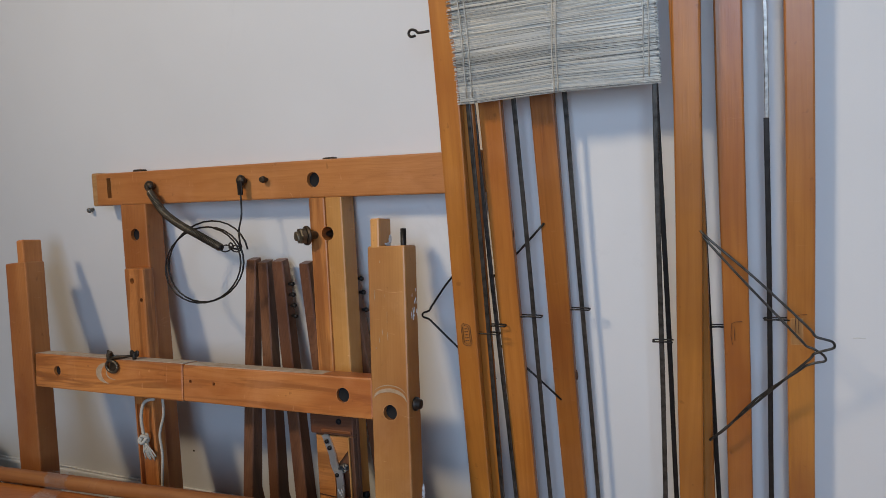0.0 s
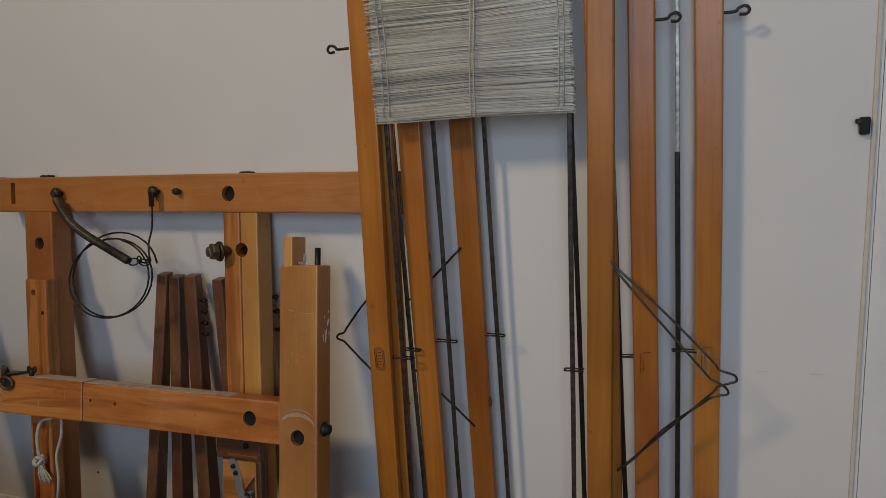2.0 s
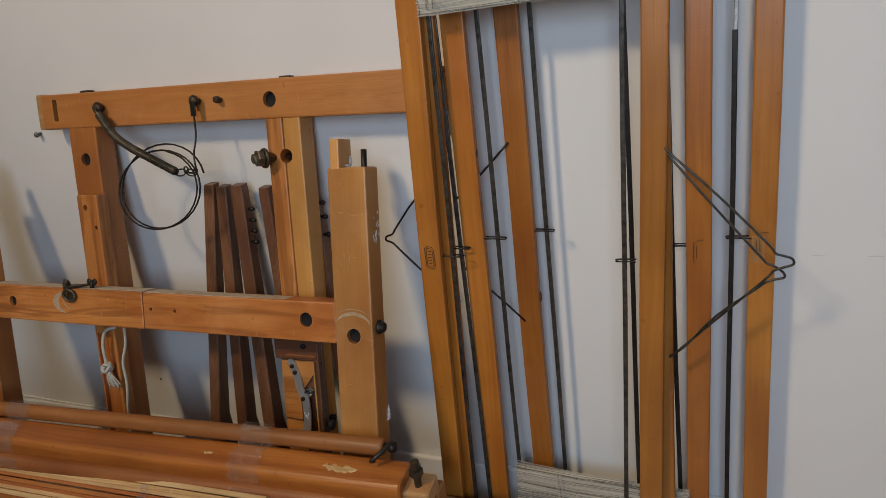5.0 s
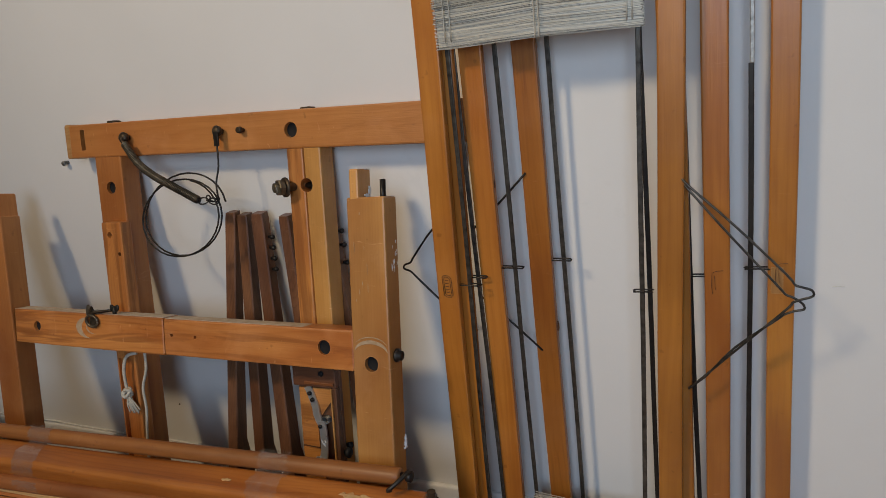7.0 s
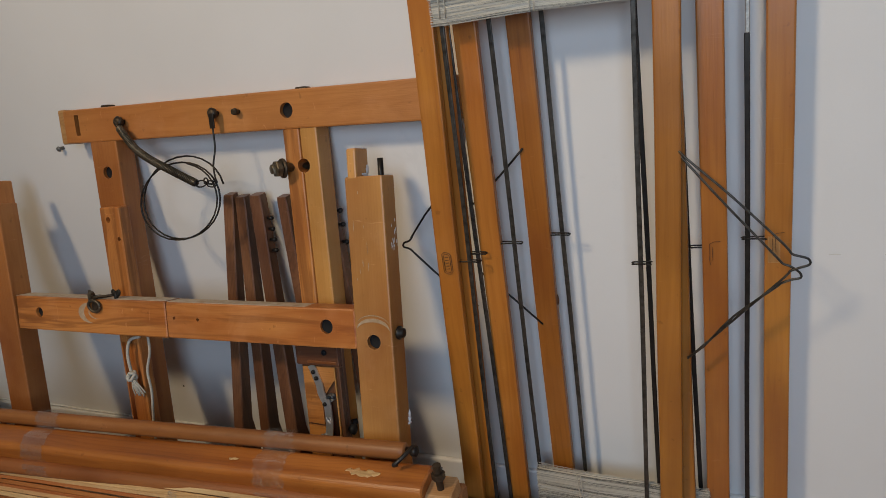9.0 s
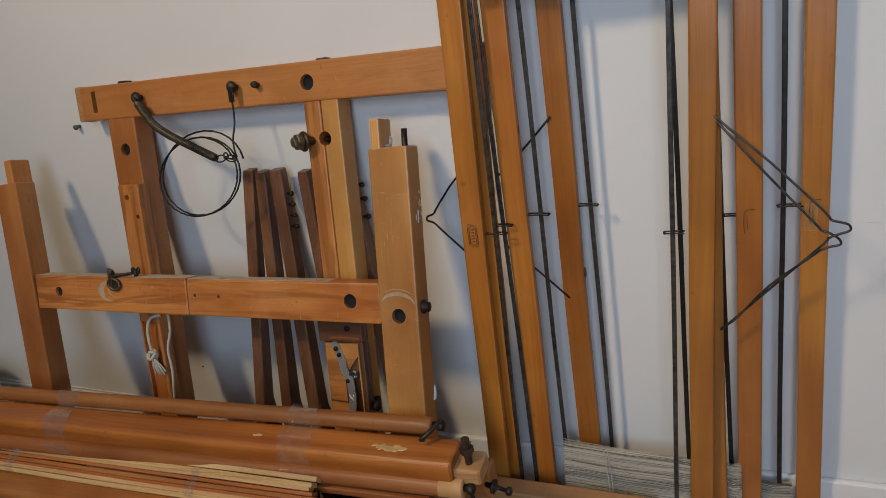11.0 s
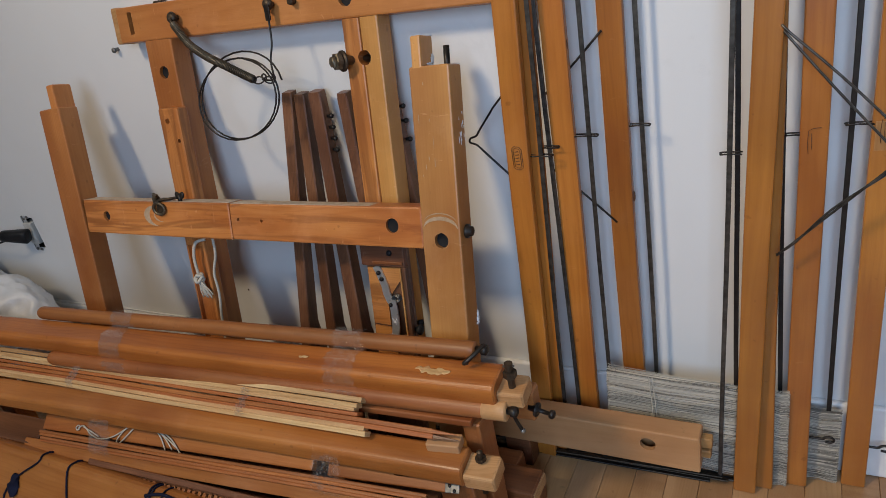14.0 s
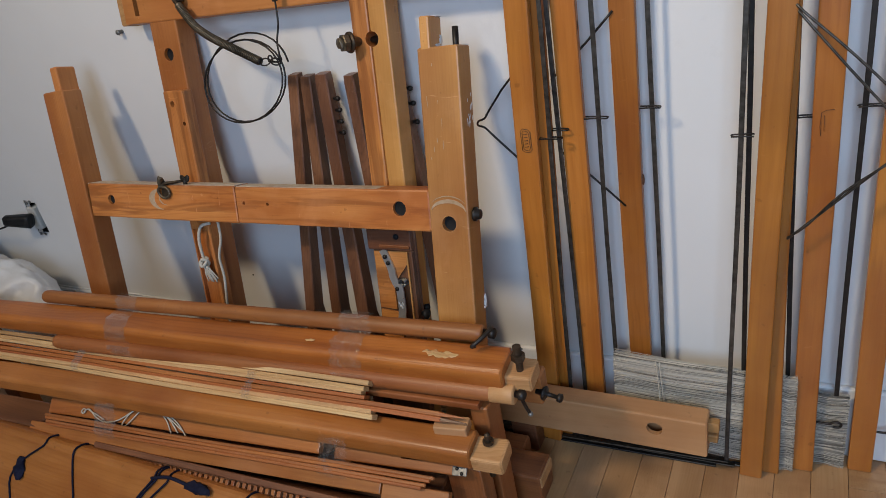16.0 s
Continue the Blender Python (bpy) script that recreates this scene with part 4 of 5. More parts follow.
f1 = heddle_frame("tall honey-varnished heddle frame with a hank of wire heddles", (-0.2, 1.11, 0))
heddle_bar(f1, -0.380, -0.3245, Y1 - 0.008, Y1, 0.037, 1.230)
heddle_bar(f1, -0.0235, 0.0115, Y1 - 0.008, Y1, 0.035, 1.225)
steel_rod(f1, -0.3398, 0.02, -0.2993, 1.222, Y1 + 0.004, mat=ROD)
steel_rod(f1, -0.064, 0.001, -0.030, 1.222, Y1 + 0.004, mat=ROD)
hank1 = part("heddle_hank", heddles_bm(-0.152, 0.138, -0.118, 0.114, 0.016, 420, 3), HEDDLE, f1, "hank of dull silver wire heddles", pose(-0.166, Y1 - 0.002, 1.110, 0, 0, 0))
hank1["kind"] = "stuff"
part("heddle_hank", heddles_bm(-0.108, 0.108, -0.092, 0.094, 0.016, 330, 3), HEDDLE, f1, "hank of dull silver wire heddles", pose(-0.146, Y1 + 0.012, 0.116, 0, 2, 0))["kind"] = "stuff"
for x0, x1, z0, z1, y in ((-0.156, -0.170, 1.232, 0.992, Y1 - 0.013), (-0.152, -0.164, 1.232, 0.992, Y1 - 0.0125), (-0.171, -0.166, 0.212, 0.030, Y1 + 0.002), (-0.177, -0.172, 0.214, 0.05, Y1 + 0.002)):
    wire("heddle_tie", [(x0, y, z0), (x0 * 0.6 + x1 * 0.4 + 0.002, y - 0.002, z0 * 0.6 + z1 * 0.4), (x0 * 0.3 + x1 * 0.7 - 0.001, y - 0.001, z0 * 0.3 + z1 * 0.7), (x1, y, z1)], 0.0010, COTTON, hank1, "cotton tie", 6, 4)
wire("heddle_tie", [(-0.160, Y1 - 0.014, 1.160), (-0.148, Y1 - 0.016, 1.156), (-0.136, Y1 - 0.015, 1.162), (-0.150, Y1 - 0.016, 1.165), (-0.160, Y1 - 0.014, 1.160)], 0.0010, COTTON, hank1, "cotton tie", 5, 4)
for x, zt, zb in ((-0.301, 1.21, 1.0), (-0.292, 1.20, 1.0), (-0.040, 1.21, 1.0), (-0.047, 1.20, 1.0)):
    wire("hank_thread", [(x, Y1 - 0.0125, zt), (x + 0.003, Y1 - 0.013, (zt + zb) / 2), (x - 0.001, Y1 - 0.0125, zb)], 0.0009, HEDDLE, hank1, "", 5, 4)
eye_screw(f1, (-0.358, Y1, 1.102), -1, 0.030)
mark(f1, -0.352, Y1 - 0.0125, 0.622)
rod_clip(f1, -0.345, -0.303, Y1 + 0.004, 0.620)
rod_clip(f1, -0.030, -0.058, Y1 + 0.004, 0.618)
YW = Y1 - 0.013
for dz, dy, dx in ((0.0, 0.0, 0.0), (-0.016, 0.003, -0.010)):
    pts = [(0.012, YW + 0.010 + dy, 0.790 + dz * 0.4), (0.022, YW + dy, 0.779 + dz * 0.4), (0.080 + dx * 0.5, YW - 0.002 + dy, 0.722 + dz), (0.142 + dx, YW - 0.003 + dy, 0.655 + dz * 1.1), (0.152 + dx, YW - 0.003 + dy, 0.641 + dz), (0.160 + dx, YW - 0.004 + dy, 0.638 + dz), (0.172 + dx, YW - 0.004 + dy, 0.634 + dz * 1.3), (0.174 + dx, YW - 0.004 + dy, 0.626 + dz * 1.3), (0.162 + dx, YW - 0.004 + dy, 0.621 + dz * 1.2),
           (0.150 + dx, YW - 0.003 + dy, 0.615 + dz * 1.2), (0.144 + dx, YW - 0.003 + dy, 0.606 + dz), (0.09 + dx, YW - 0.002 + dy, 0.549 + dz * 0.4), (0.040, YW + dy, 0.495 + dz * 0.2), (0.016, YW + dy, 0.470)]
    wire("bow_wire", pts, 0.0017, ROD, f1, "bent spring wire", 7, 3)

f2 = heddle_frame("tall heddle frame close behind the first", (-0.2, 1.128, 0))
heddle_bar(f2, -0.362, -0.309, Y2 - 0.006, Y2, 0.034, 1.226)
heddle_bar(f2, 0.002, 0.003, Y2 - 0.006, Y2, 0.034, 1.222)
steel_rod(f2, -0.3146, 0.02, -0.3038, 1.222, Y2 + 0.004, mat=ROD)
steel_rod(f2, -0.0398, 0.015, -0.0364, 1.222, Y2 + 0.003)
part("heddle_hank", heddles_bm(-0.010, 0.012, -0.100, 0.098, 0.010, 300, 3), HEDDLE, f2, "hank of dull silver wire heddles", pose(0.028, Y2 + 0.004, 0.103))["kind"] = "stuff"
rod_clip(f2, -0.320, -0.296, Y2 + 0.003, 0.628)

f3 = heddle_frame("tall honey-varnished heddle frame with screw hooks", (-0.1, 1.146, 0))
heddle_bar(f3, -0.2985, -0.2790, Y3 - 0.004, Y3, 0.037, 1.224)
heddle_bar(f3, 0.0535, 0.0555, Y3 - 0.004, Y3, 0.0345, 1.226)
steel_rod(f3, -0.2565, 0.02, -0.2440, 1.222, Y3 + 0.002, mat=ROD)
steel_rod(f3, 0.0274, 0.02, 0.0089, 1.222, Y3 + 0.003)
eye_screw(f3, (0.073, Y3, 1.098), 1, 0.030)
eye_screw(f3, (0.075, Y3, 0.104), 1, 0.032)
rod_clip(f3, -0.270, -0.238, Y3, 0.640)
rod_clip(f3, 0.046, 0.020, Y3, 0.632)
mark(f3, 0.056, Y3 - 0.0115, 0.625, True)

f4 = heddle_frame("tall heddle frame resting on the wall, with wire heddles", (-0.03, 1.166, 0))
heddle_bar(f4, -0.2145, -0.2055, Y4 - 0.003, Y4, 0.037, 1.222)
heddle_bar(f4, 0.1395, 0.1375, Y4 - 0.003, Y4, 0.035, 1.228)
steel_rod(f4, -0.1745, 0.02, -0.1725, 1.222, Y4 + 0.001, mat=ROD)
steel_rod(f4, 0.097, 0.03, 0.0985, 0.925, Y4 + 0.001)
bar("steel_rod", (0.0985, Y4 + 0.001, 0.925), (0.099, Y4 + 0.001, 1.222), 0.0056, 0.0035, PATCHY, f4, (0, 1, 0), 0.001, "bare patchy end of the rod", wob=0.0006)
part("heddle_hank", heddles_bm(-0.030, 0.026, -0.074, 0.074, 0.016, 240, 3), HEDDLE, f4, "hank of dull silver wire heddles", pose(0.090, Y4 - 0.002, 0.076))["kind"] = "stuff"
eye_screw(f4, (0.154, Y4, 1.099), 1, 0.031)
eye_screw(f4, (0.156, Y4, 0.085), 1, 0.030)
rod_clip(f4, -0.190, -0.163, Y4 - 0.004, 0.648)
rod_clip(f4, 0.124, 0.092, Y4 - 0.002, 0.638)
mark(f4, 0.139, Y4 - 0.0115, 0.630, True)
wire("bow_wire", [(-0.215, Y4 - 0.014, 0.797), (-0.270, Y4 - 0.016, 0.745), (-0.385, Y4 - 0.020, 0.706), (-0.432, Y4 - 0.022, 0.652), (-0.438, Y4 - 0.022, 0.645), (-0.449, Y4 - 0.022, 0.641), (-0.451, Y4 - 0.022, 0.634), (-0.440, Y4 - 0.022, 0.630), (-0.430, Y4 - 0.022, 0.620), (-0.385, Y4 - 0.020, 0.570), (-0.268, Y4 - 0.016, 0.537), (-0.215, Y4 - 0.014, 0.482)][3:10], 0.0018, BLACKSTEEL, f4, "bent spring wire", 7, 3)
wire("bow_wire", [(-0.434, Y4 - 0.022, 0.650), (-0.380, Y4 - 0.020, 0.712), (-0.330, Y4 - 0.016, 0.735)], 0.0018, BLACKSTEEL, f4, "bent spring wire", 7, 3)
wire("bow_wire", [(-0.320, Y4 - 0.012, 0.700), (-0.268, Y4 - 0.012, 0.745), (-0.220, Y4 - 0.010, 0.792)], 0.0018, BLACKSTEEL, f4, "bent spring wire", 7, 3)
wire("bow_wire", [(-0.432, Y4 - 0.022, 0.622), (-0.386, Y4 - 0.020, 0.572), (-0.330, Y4 - 0.016, 0.520)], 0.0018, BLACKSTEEL, f4, "bent spring wire", 7, 3)
wire("bow_wire", [(-0.320, Y4 - 0.012, 0.585), (-0.268, Y4 - 0.012, 0.537), (-0.220, Y4 - 0.010, 0.487)], 0.0018, BLACKSTEEL, f4, "bent spring wire", 7, 3)

for fr, x, y, z, sx in ((f1, -0.3445, Y1, 0.900, 0.004), (f3, -0.2700, Y3, 0.780, 0.003), (f4, -0.1925, Y4, 0.530, 0.003)):
    part("dark_knob", sphere_bm(sx, 0.004, 0.010, 8, 6), INK, fr, "dark worn snag", Matrix.Translation((x, y - 0.002, z)), True)
for fr, x, y in ((f3, 0.0615, Y3), (f4, 0.1330, Y4)):
    part("label_ghost", bar_bm(0.040, 0.016, 0.0008, 0.0003, 1, 0, 2), PALEVARNISH, fr, "pale patch of bare wood", pose(x, y - 0.0090, 0.622, 0, 90, 0) @ pose(0, 0, 0, 90))

# wire strung along the tops, with twisted eyes
tw = thing("top_wire", (-0.1, 1.13, 1.228), "dark wire strung along the bar tops", "wire")
wire("strand", [(-0.345, Y1 - 0.004, 1.231), (-0.25, Y1, 1.233), (-0.157, Y1 - 0.003, 1.232), (-0.05, Y1 + 0.004, 1.231), (0.012, Y1 + 0.01, 1.228), (0.06, Y3, 1.229), (0.10, Y3 + 0.01, 1.233), (0.154, Y4, 1.231)], 0.0016, BLACKSTEEL, tw, "", 6, 4)
wire("strand", [(-0.345, Y1, 1.229), (-0.22, Y1 + 0.003, 1.230), (-0.13, Y1 + 0.004, 1.231), (-0.05, Y1 + 0.008, 1.229), (0.02, Y1 + 0.012, 1.230)], 0.0022, RUSTY, tw, "", 6, 4)
for x, y in ((-0.300, Y1), (-0.243, Y1), (-0.157, Y1), (-0.020, Y1 + 0.004), (0.018, Y2), (0.060, Y3), (0.104, Y3), (0.138, Y4)):
    wire("eye", [(x + 0.0042 * math.cos(2 * math.pi * i / 9), y - 0.002, 1.232 + 0.003 * math.sin(2 * math.pi * i / 9)) for i in range(10)], 0.0014, BLACKSTEEL, tw, "", 6, 2)
for fr, x, y in ((f1, -0.345, Y1), (f3, 0.073, Y3), (f4, 0.154, Y4), (f1, 0.028, Y1)):
    for z in (1.203, 1.172):
        part("staple", sphere_bm(0.004, 0.002, 0.0035, 8, 6), BLACKSTEEL, fr, "", Matrix.Translation((x, y, z)), True)

# black discs set deep in the bolt holes, standing in for their shade
for ob_, fm, x, z, r in ((pr, HM, -0.458, 0.543, 0.0125), (xa, HM, -1.259, 0.564, 0.0105), (xb, HM, -0.550, 0.564, 0.0125), (arm, GM, -0.634, 0.905, 0.0135), (pl, GM, -1.085, 0.818, 0.0125)):
    part("hole_plug", peg_bm(r * 0.985, 0.020), BLACK, ob_, "black disc standing in for shade in a bolt hole", fm @ pose(x, 0.019, z, 0, 0, 90))

# ---- the stack of beams and sticks on the floor ----


def long_beam(name, p0, p1, w, h, mat, label, category="loom beam", r=0.012, up=(0, 0, 1), group="", tilt=0.0, tenon=None):
    """A beam of the stack, from p0 to p1; tenon: (length, width, height, drop) of a stepped pale end."""
    p0, p1 = Vector(p0), Vector(p1)
    ob = thing(name, (p0 + p1) / 2 - Vector((0, 0, h / 2)), label, category, group)
    u = Matrix.Rotation(radians(tilt), 3, (p1 - p0).normalized()) @ Vector(up)
    d = (p1 - p0).normalized()
    body1 = p1 - d * (tenon[0] if tenon else 0.0)
    m, n = along(p0, body1, u)
    part("body", bar_bm(n, w, h, r, 7, 0.0008, 12), mat, ob, "", m)
    if tenon:
        tl, tw_, th_, drop = tenon
        m2, n2 = along(body1 - d * 0.002, p1, u)
        part("tenon", bar_bm(n2, tw_, th_, 0.004, 2), ENDGRAIN, ob, "pale stepped end", m2 @ pose(0, 0, -drop))
    return ob, m


def turned_stick(name, p0, p1, r, mat, label, group=""):
    p0, p1 = Vector(p0), Vector(p1)
    m, n = along(p0, p1)
    ob = thing(name, (p0 + p1) / 2 - Vector((0, 0, r)), label, "round stick", group)
    xs = [(-n / 2, r * 0.55), (-n / 2 + 0.003, r * 0.9)] + [(-n / 2 + 0.01 + (n - 0.02) * i / 14, r * (1 + 0.012 * math.sin(i * 2.1))) for i in range(15)] + [(n / 2 - 0.002, r * 0.95), (n / 2, r * 0.85)]
    part("stick", turned_bm(xs, 22), mat, ob, "", m, True)
    return ob, m, n


def hook_and_pin(ob, p, s=1.0):
    """Steel pin and bent hook at a stick's end."""
    p = Vector(p)
    part("pin", turned_bm([(-0.004, 0.006 * s), (0.004, 0.0065 * s), (0.006, 0.010 * s), (0.014, 0.010 * s), (0.016, 0.005 * s)], 14), BLACKSTEEL, ob, "black steel pin", Matrix.Translation(p), True)


# A: round stick at the back
ob, mA, n = turned_stick("round_stick", (-1.405, 0.868, 0.376), (-0.392, 0.924, 0.376), 0.0140, ROUND, "worn brown round stick lying on the stack", group="round sticks")
hook_and_pin(ob, (-0.388, 0.925, 0.378), 0.85)
wire("hook", [(-0.378, 0.925, 0.386), (-0.374, 0.915, 0.393), (-0.376, 0.903, 0.393), (-0.382, 0.893, 0.389), (-0.389, 0.886, 0.384), (-0.394, 0.884, 0.380), (-0.391, 0.889, 0.378)], 0.0034, BLACKSTEEL, ob, "bent black steel hook")
# B: thick beam with a bolted pale end
ob, mB = long_beam("warp_beam", (-1.86, 0.809, 0.343), (-0.302, 0.892, 0.343), 0.062, 0.042, BEAM, "thick brown varnished beam taped to a stick", tenon=(0.040, 0.046, 0.026, 0.008), r=0.0125, tilt=5)
for z0, z1, r in ((0.340, 0.378, 0.0055), (0.366, 0.376, 0.0105), (0.378, 0.390, 0.0065)):
    part("bolt", turned_bm([(0, r), (z1 - z0, r)], 6 if r > 0.01 else 14), RUSTY, ob, "rusty threaded bolt and nut", pose(-0.322, 0.886, z0, 0, -90, 0))
wire("split_pin", [(-0.330, 0.884, 0.384), (-0.322, 0.885, 0.387), (-0.314, 0.888, 0.384)], 0.0015, STEEL, ob)
for i, (x, dy, sx, sy) in enumerate(((-0.462, 0.001, 0.017, 0.0045), (-0.446, -0.004, 0.020, 0.006), (-0.430, 0.000, 0.013, 0.005), (-0.690, 0.0, 0.010, 0.003))):
    bm = sphere_bm(sx, sy, 0.0004, 22, 6)
    for w in bm.verts:
        w.co.y += 0.006 * noise.noise(Vector((w.co.x * 140, i * 3.1, 0)))
    part("chip", bm, PALE, ob, "chipped pale patch", Matrix.Translation((x, 0.892 + 0.0533 * (x + 0.302) + dy - 0.006, 0.3646 + 0.07 * (dy - 0.006))) @ mB.to_3x3().to_4x4(), True)
# C: second round stick
ob, mC, n = turned_stick("round_stick", (-1.320, 0.803, 0.316), (-0.330, 0.866, 0.316), 0.0150, ROUND, "brown round stick with a steel crank end", group="round sticks")
part("collar", turned_bm([(-0.035, 0.0156), (0.0, 0.0158), (0.002, 0.015)], 20), BOXBEAM, ob, "pale worn end", along((-0.36, 0.864, 0.316), (-0.330, 0.866, 0.316))[0] @ pose(0.016, 0, 0), True)
hook_and_pin(ob, (-0.326, 0.866, 0.317), 0.85)
wire("crank", [(-0.319, 0.866, 0.320), (-0.316, 0.864, 0.311), (-0.313, 0.866, 0.296), (-0.309, 0.868, 0.283)], 0.0029, BLACKSTEEL, ob, "bent black crank", 8, 3)
part("crank_tip", sphere_bm(0.0042, 0.0042, 0.0042, 10, 8), STEEL, ob, "", Matrix.Translation((-0.308, 0.868, 0.281)), True)

# D: bundle of thin laths, pale and red
LATHS = ((-0.560, PALE, 1.5), (-0.566, PALE, 1.0), (-0.570, PALE, 0.9), (-0.562, REDLATH, 0.8), (-0.428, REDLATH, 1.0), (-0.425, REDLATH, 1.0), (-0.545, PALE, 1.0), (-0.541, PALE, 1.1))
at = 0.0
for i, (xr, mt, k) in enumerate(LATHS):
    t = (at + k / 2) / 8.3
    at += k
    yl, yr = 0.817 - 0.044 * t, 0.836 - 0.042 * t
    p1 = Vector((xr, yr + 0.0163 * (xr + 0.56), yr - 0.512))
    d = Vector((-1.54, yl, yl - 0.512)) - Vector((-0.56, yr, yr - 0.512))
    p0 = p1 + d * ((1.24 + 0.02 * (i % 3) + xr + 0.56) / 0.98)
    m, n = along(p0, p1, (0, -0.72 - 0.1 * (i % 2), 0.70))
    lt = single("lath", bar_bm(n, 0.0076 * min(k, 1.1), 0.015 + 0.002 * (i % 2), 0.001, 1, 0.0007, 14), mt, ("thin pale wooden lath" if mt is PALE else "thin red-brown wooden lath") + " in a tied bundle", "lath", m, "laths in the bundle")
    if xr > -0.5:
        m, n = along(p1 - d.normalized() * -0.002, p1 - d.normalized() * 0.040, (0, -0.72, 0.70))
        tp = bar_bm(n, 0.0068, 0.014, 0.001, 1, 0, 6)
        for w in tp.verts:
            q = 1 - 0.85 * (w.co.x / n + 0.5)
            w.co.y *= q
            w.co.z = w.co.z * q + 0.003 * (1 - q)
        part("tip", tp, WALNUT if i % 2 else REDLATH, lt, "whittled point", m)
m, n = along((-1.30, 0.836, 0.2935), (-0.384, 0.878, 0.2935), (0, 0, 1))
single("flat_board", bar_bm(n, 0.060, 0.012, 0.002), ROUND, "dusty grey-brown board under the round stick", "board", m, "flat boards in the stack")
# E: long front beam with a stepped end, bolt and wedge
ob, mE = long_beam("breast_beam", (-1.86, 0.716, 0.252), (-0.328, 0.808, 0.252), 0.050, 0.040, HONEY, "long honey-brown beam with a stepped end", tenon=(0.048, 0.046, 0.028, 0.006), r=0.0105, tilt=7)
part("bolt", turned_bm([(0, 0.004), (0.012, 0.004), (0.012, 0.0085), (0.017, 0.0085), (0.017, 0.0048), (0.028, 0.0045), (0.030, 0.002)], 12), RUSTY, ob, "rusty bolt", pose(-0.356, 0.812, 0.252, 0, -90, 0))
part("bolt", turned_bm([(0, 0.009), (0.006, 0.009), (0.007, 0.005), (0.020, 0.0045)], 12), BLACKSTEEL, ob, "black bolt", pose(-0.352, 0.800, 0.232, 0, 90, 0), True)
m, n = along((-0.440, 0.812, 0.2805), (-0.388, 0.819, 0.2805), (0, -0.1, 1))
single("wooden_wedge", bar_bm(n, 0.026, 0.016, 0.002), BOXBEAM, "small pale wooden block lying on a beam", "wooden block", m)

# behind C: an upright plank end with a hole
ob = thing("support_plank", (-0.385, 0.88, 0), "upright grey-brown plank under the stack", "plank")
pk = bar("plank", (-0.388, 0.878, 0.001), (-0.388, 0.878, 0.287), 0.030, 0.046, ROUND, ob, (0, 1, 0), 0.003)
bar("head", (-0.400, 0.917, 0.293), (-0.303, 0.922, 0.293), 0.030, 0.055, ROUND, ob, (0, 0, 1), 0.004, "worn end block")
part("bolt", turned_bm([(-0.01, 0.005), (0.002, 0.005), (0.002, 0.011), (0.005, 0.0115), (0.006, 0.0035), (0.026, 0.0032), (0.026, 0.0068), (0.031, 0.0070), (0.033, 0.004)], 14), BLACKSTEEL, ob, "black bolt", pose(-0.301, 0.906, 0.292, 0, 4, -8), True)
ob = thing("support_plank", (-0.40, 0.79, 0), "upright reddish plank under the stack", "plank")
bar("plank", (-0.400, 0.812, 0.001), (-0.400, 0.812, 0.219), 0.060, 0.034, REDWOOD, ob, (0, 1, 0), 0.003)
ob = thing("support_plank", (-1.64, 0.742, 0), "upright reddish plank under the stack", "plank")
bar("plank", (-1.64, 0.742, 0.001), (-1.64, 0.742, 0.219), 0.060, 0.034, REDWOOD, ob, (0, 1, 0), 0.003)
ob = thing("support_plank", (-1.64, 0.826, 0), "upright brown plank under the stack", "plank")
bar("plank", (-1.64, 0.826, 0.001), (-1.64, 0.826, 0.320), 0.060, 0.040, BEAM, ob, (0, 1, 0), 0.003)

# F: flat boards set back under the front beam
m, n = along((-1.345, 0.7452, 0.1884), (-0.650, 0.7774, 0.2206), (0, -1, 1))
single("flat_board", bar_bm(n, 0.032, 0.012, 0.002), HONEY, "flat brown board with a cotton cord on it", "board", m, "flat boards in the stack")
m, n = along((-0.625, 0.7795, 0.2085), (-0.410, 0.7920, 0.2210), (0, -1, 1))
fb2 = single("slotted_board", bar_bm(n, 0.024, 0.014, 0.002), HONEY, "short brown board with a dark slot", "board", m, "flat boards in the stack")
drill(fb2, [(bar_bm(0.046, 0.0065, 0.05, 0.003), m @ pose(0.040, 0.006, 0))])
m, n = along((-0.411, 0.7885, 0.2255), (-0.388, 0.7905, 0.2275), (0, -1, 1))
ob = thing("metal_bracket", (-0.40, 0.79, 0.21), "small perforated steel bracket on a board end", "bracket")
pt = part("plate", bar_bm(n, 0.028, 0.003, 0.001), STEEL, ob, "", m)
for i in range(4):
    part("rivet", sphere_bm(0.003, 0.003, 0.002, 8, 6), BLACKSTEEL, pt, "", m @ pose(0.004 * (-1) ** i, -0.010 + 0.007 * i, 0.002), True)
# G: thin sticks laid side by side, and the board under them
for i in range(4):
    dy = -0.0041 * i
    p0 = Vector((-1.325 + 0.004 * i, 0.7160 + dy, 0.1920 + dy + 0.001 * (i % 2)))
    p1 = Vector((-0.425 - 0.006 * i, 0.7540 + dy, 0.2300 + dy + 0.001 * (i % 2)))
    m, n = along(p0, p1, (0, -1, 1))
    single("thin_stick", bar_bm(n, 0.0054, 0.0056, 0.0012, 1, 0.0006, 12), REDLATH if i % 2 else ROUND, "thin brown stick in a taped bundle", "stick", m, "thin sticks in the bundle")
m, n = along((-1.370, 0.7000, 0.1616), (-0.515, 0.7418, 0.2034), (0, -1, 1))
single("flat_board", bar_bm(n, 0.028, 0.011, 0.002), HONEY, "flat brown board under thin sticks", "board", m, "flat boards in the stack")
m, n = along((-0.512, 0.7385, 0.1965), (-0.400, 0.7445, 0.2015), (0, -1, 1))
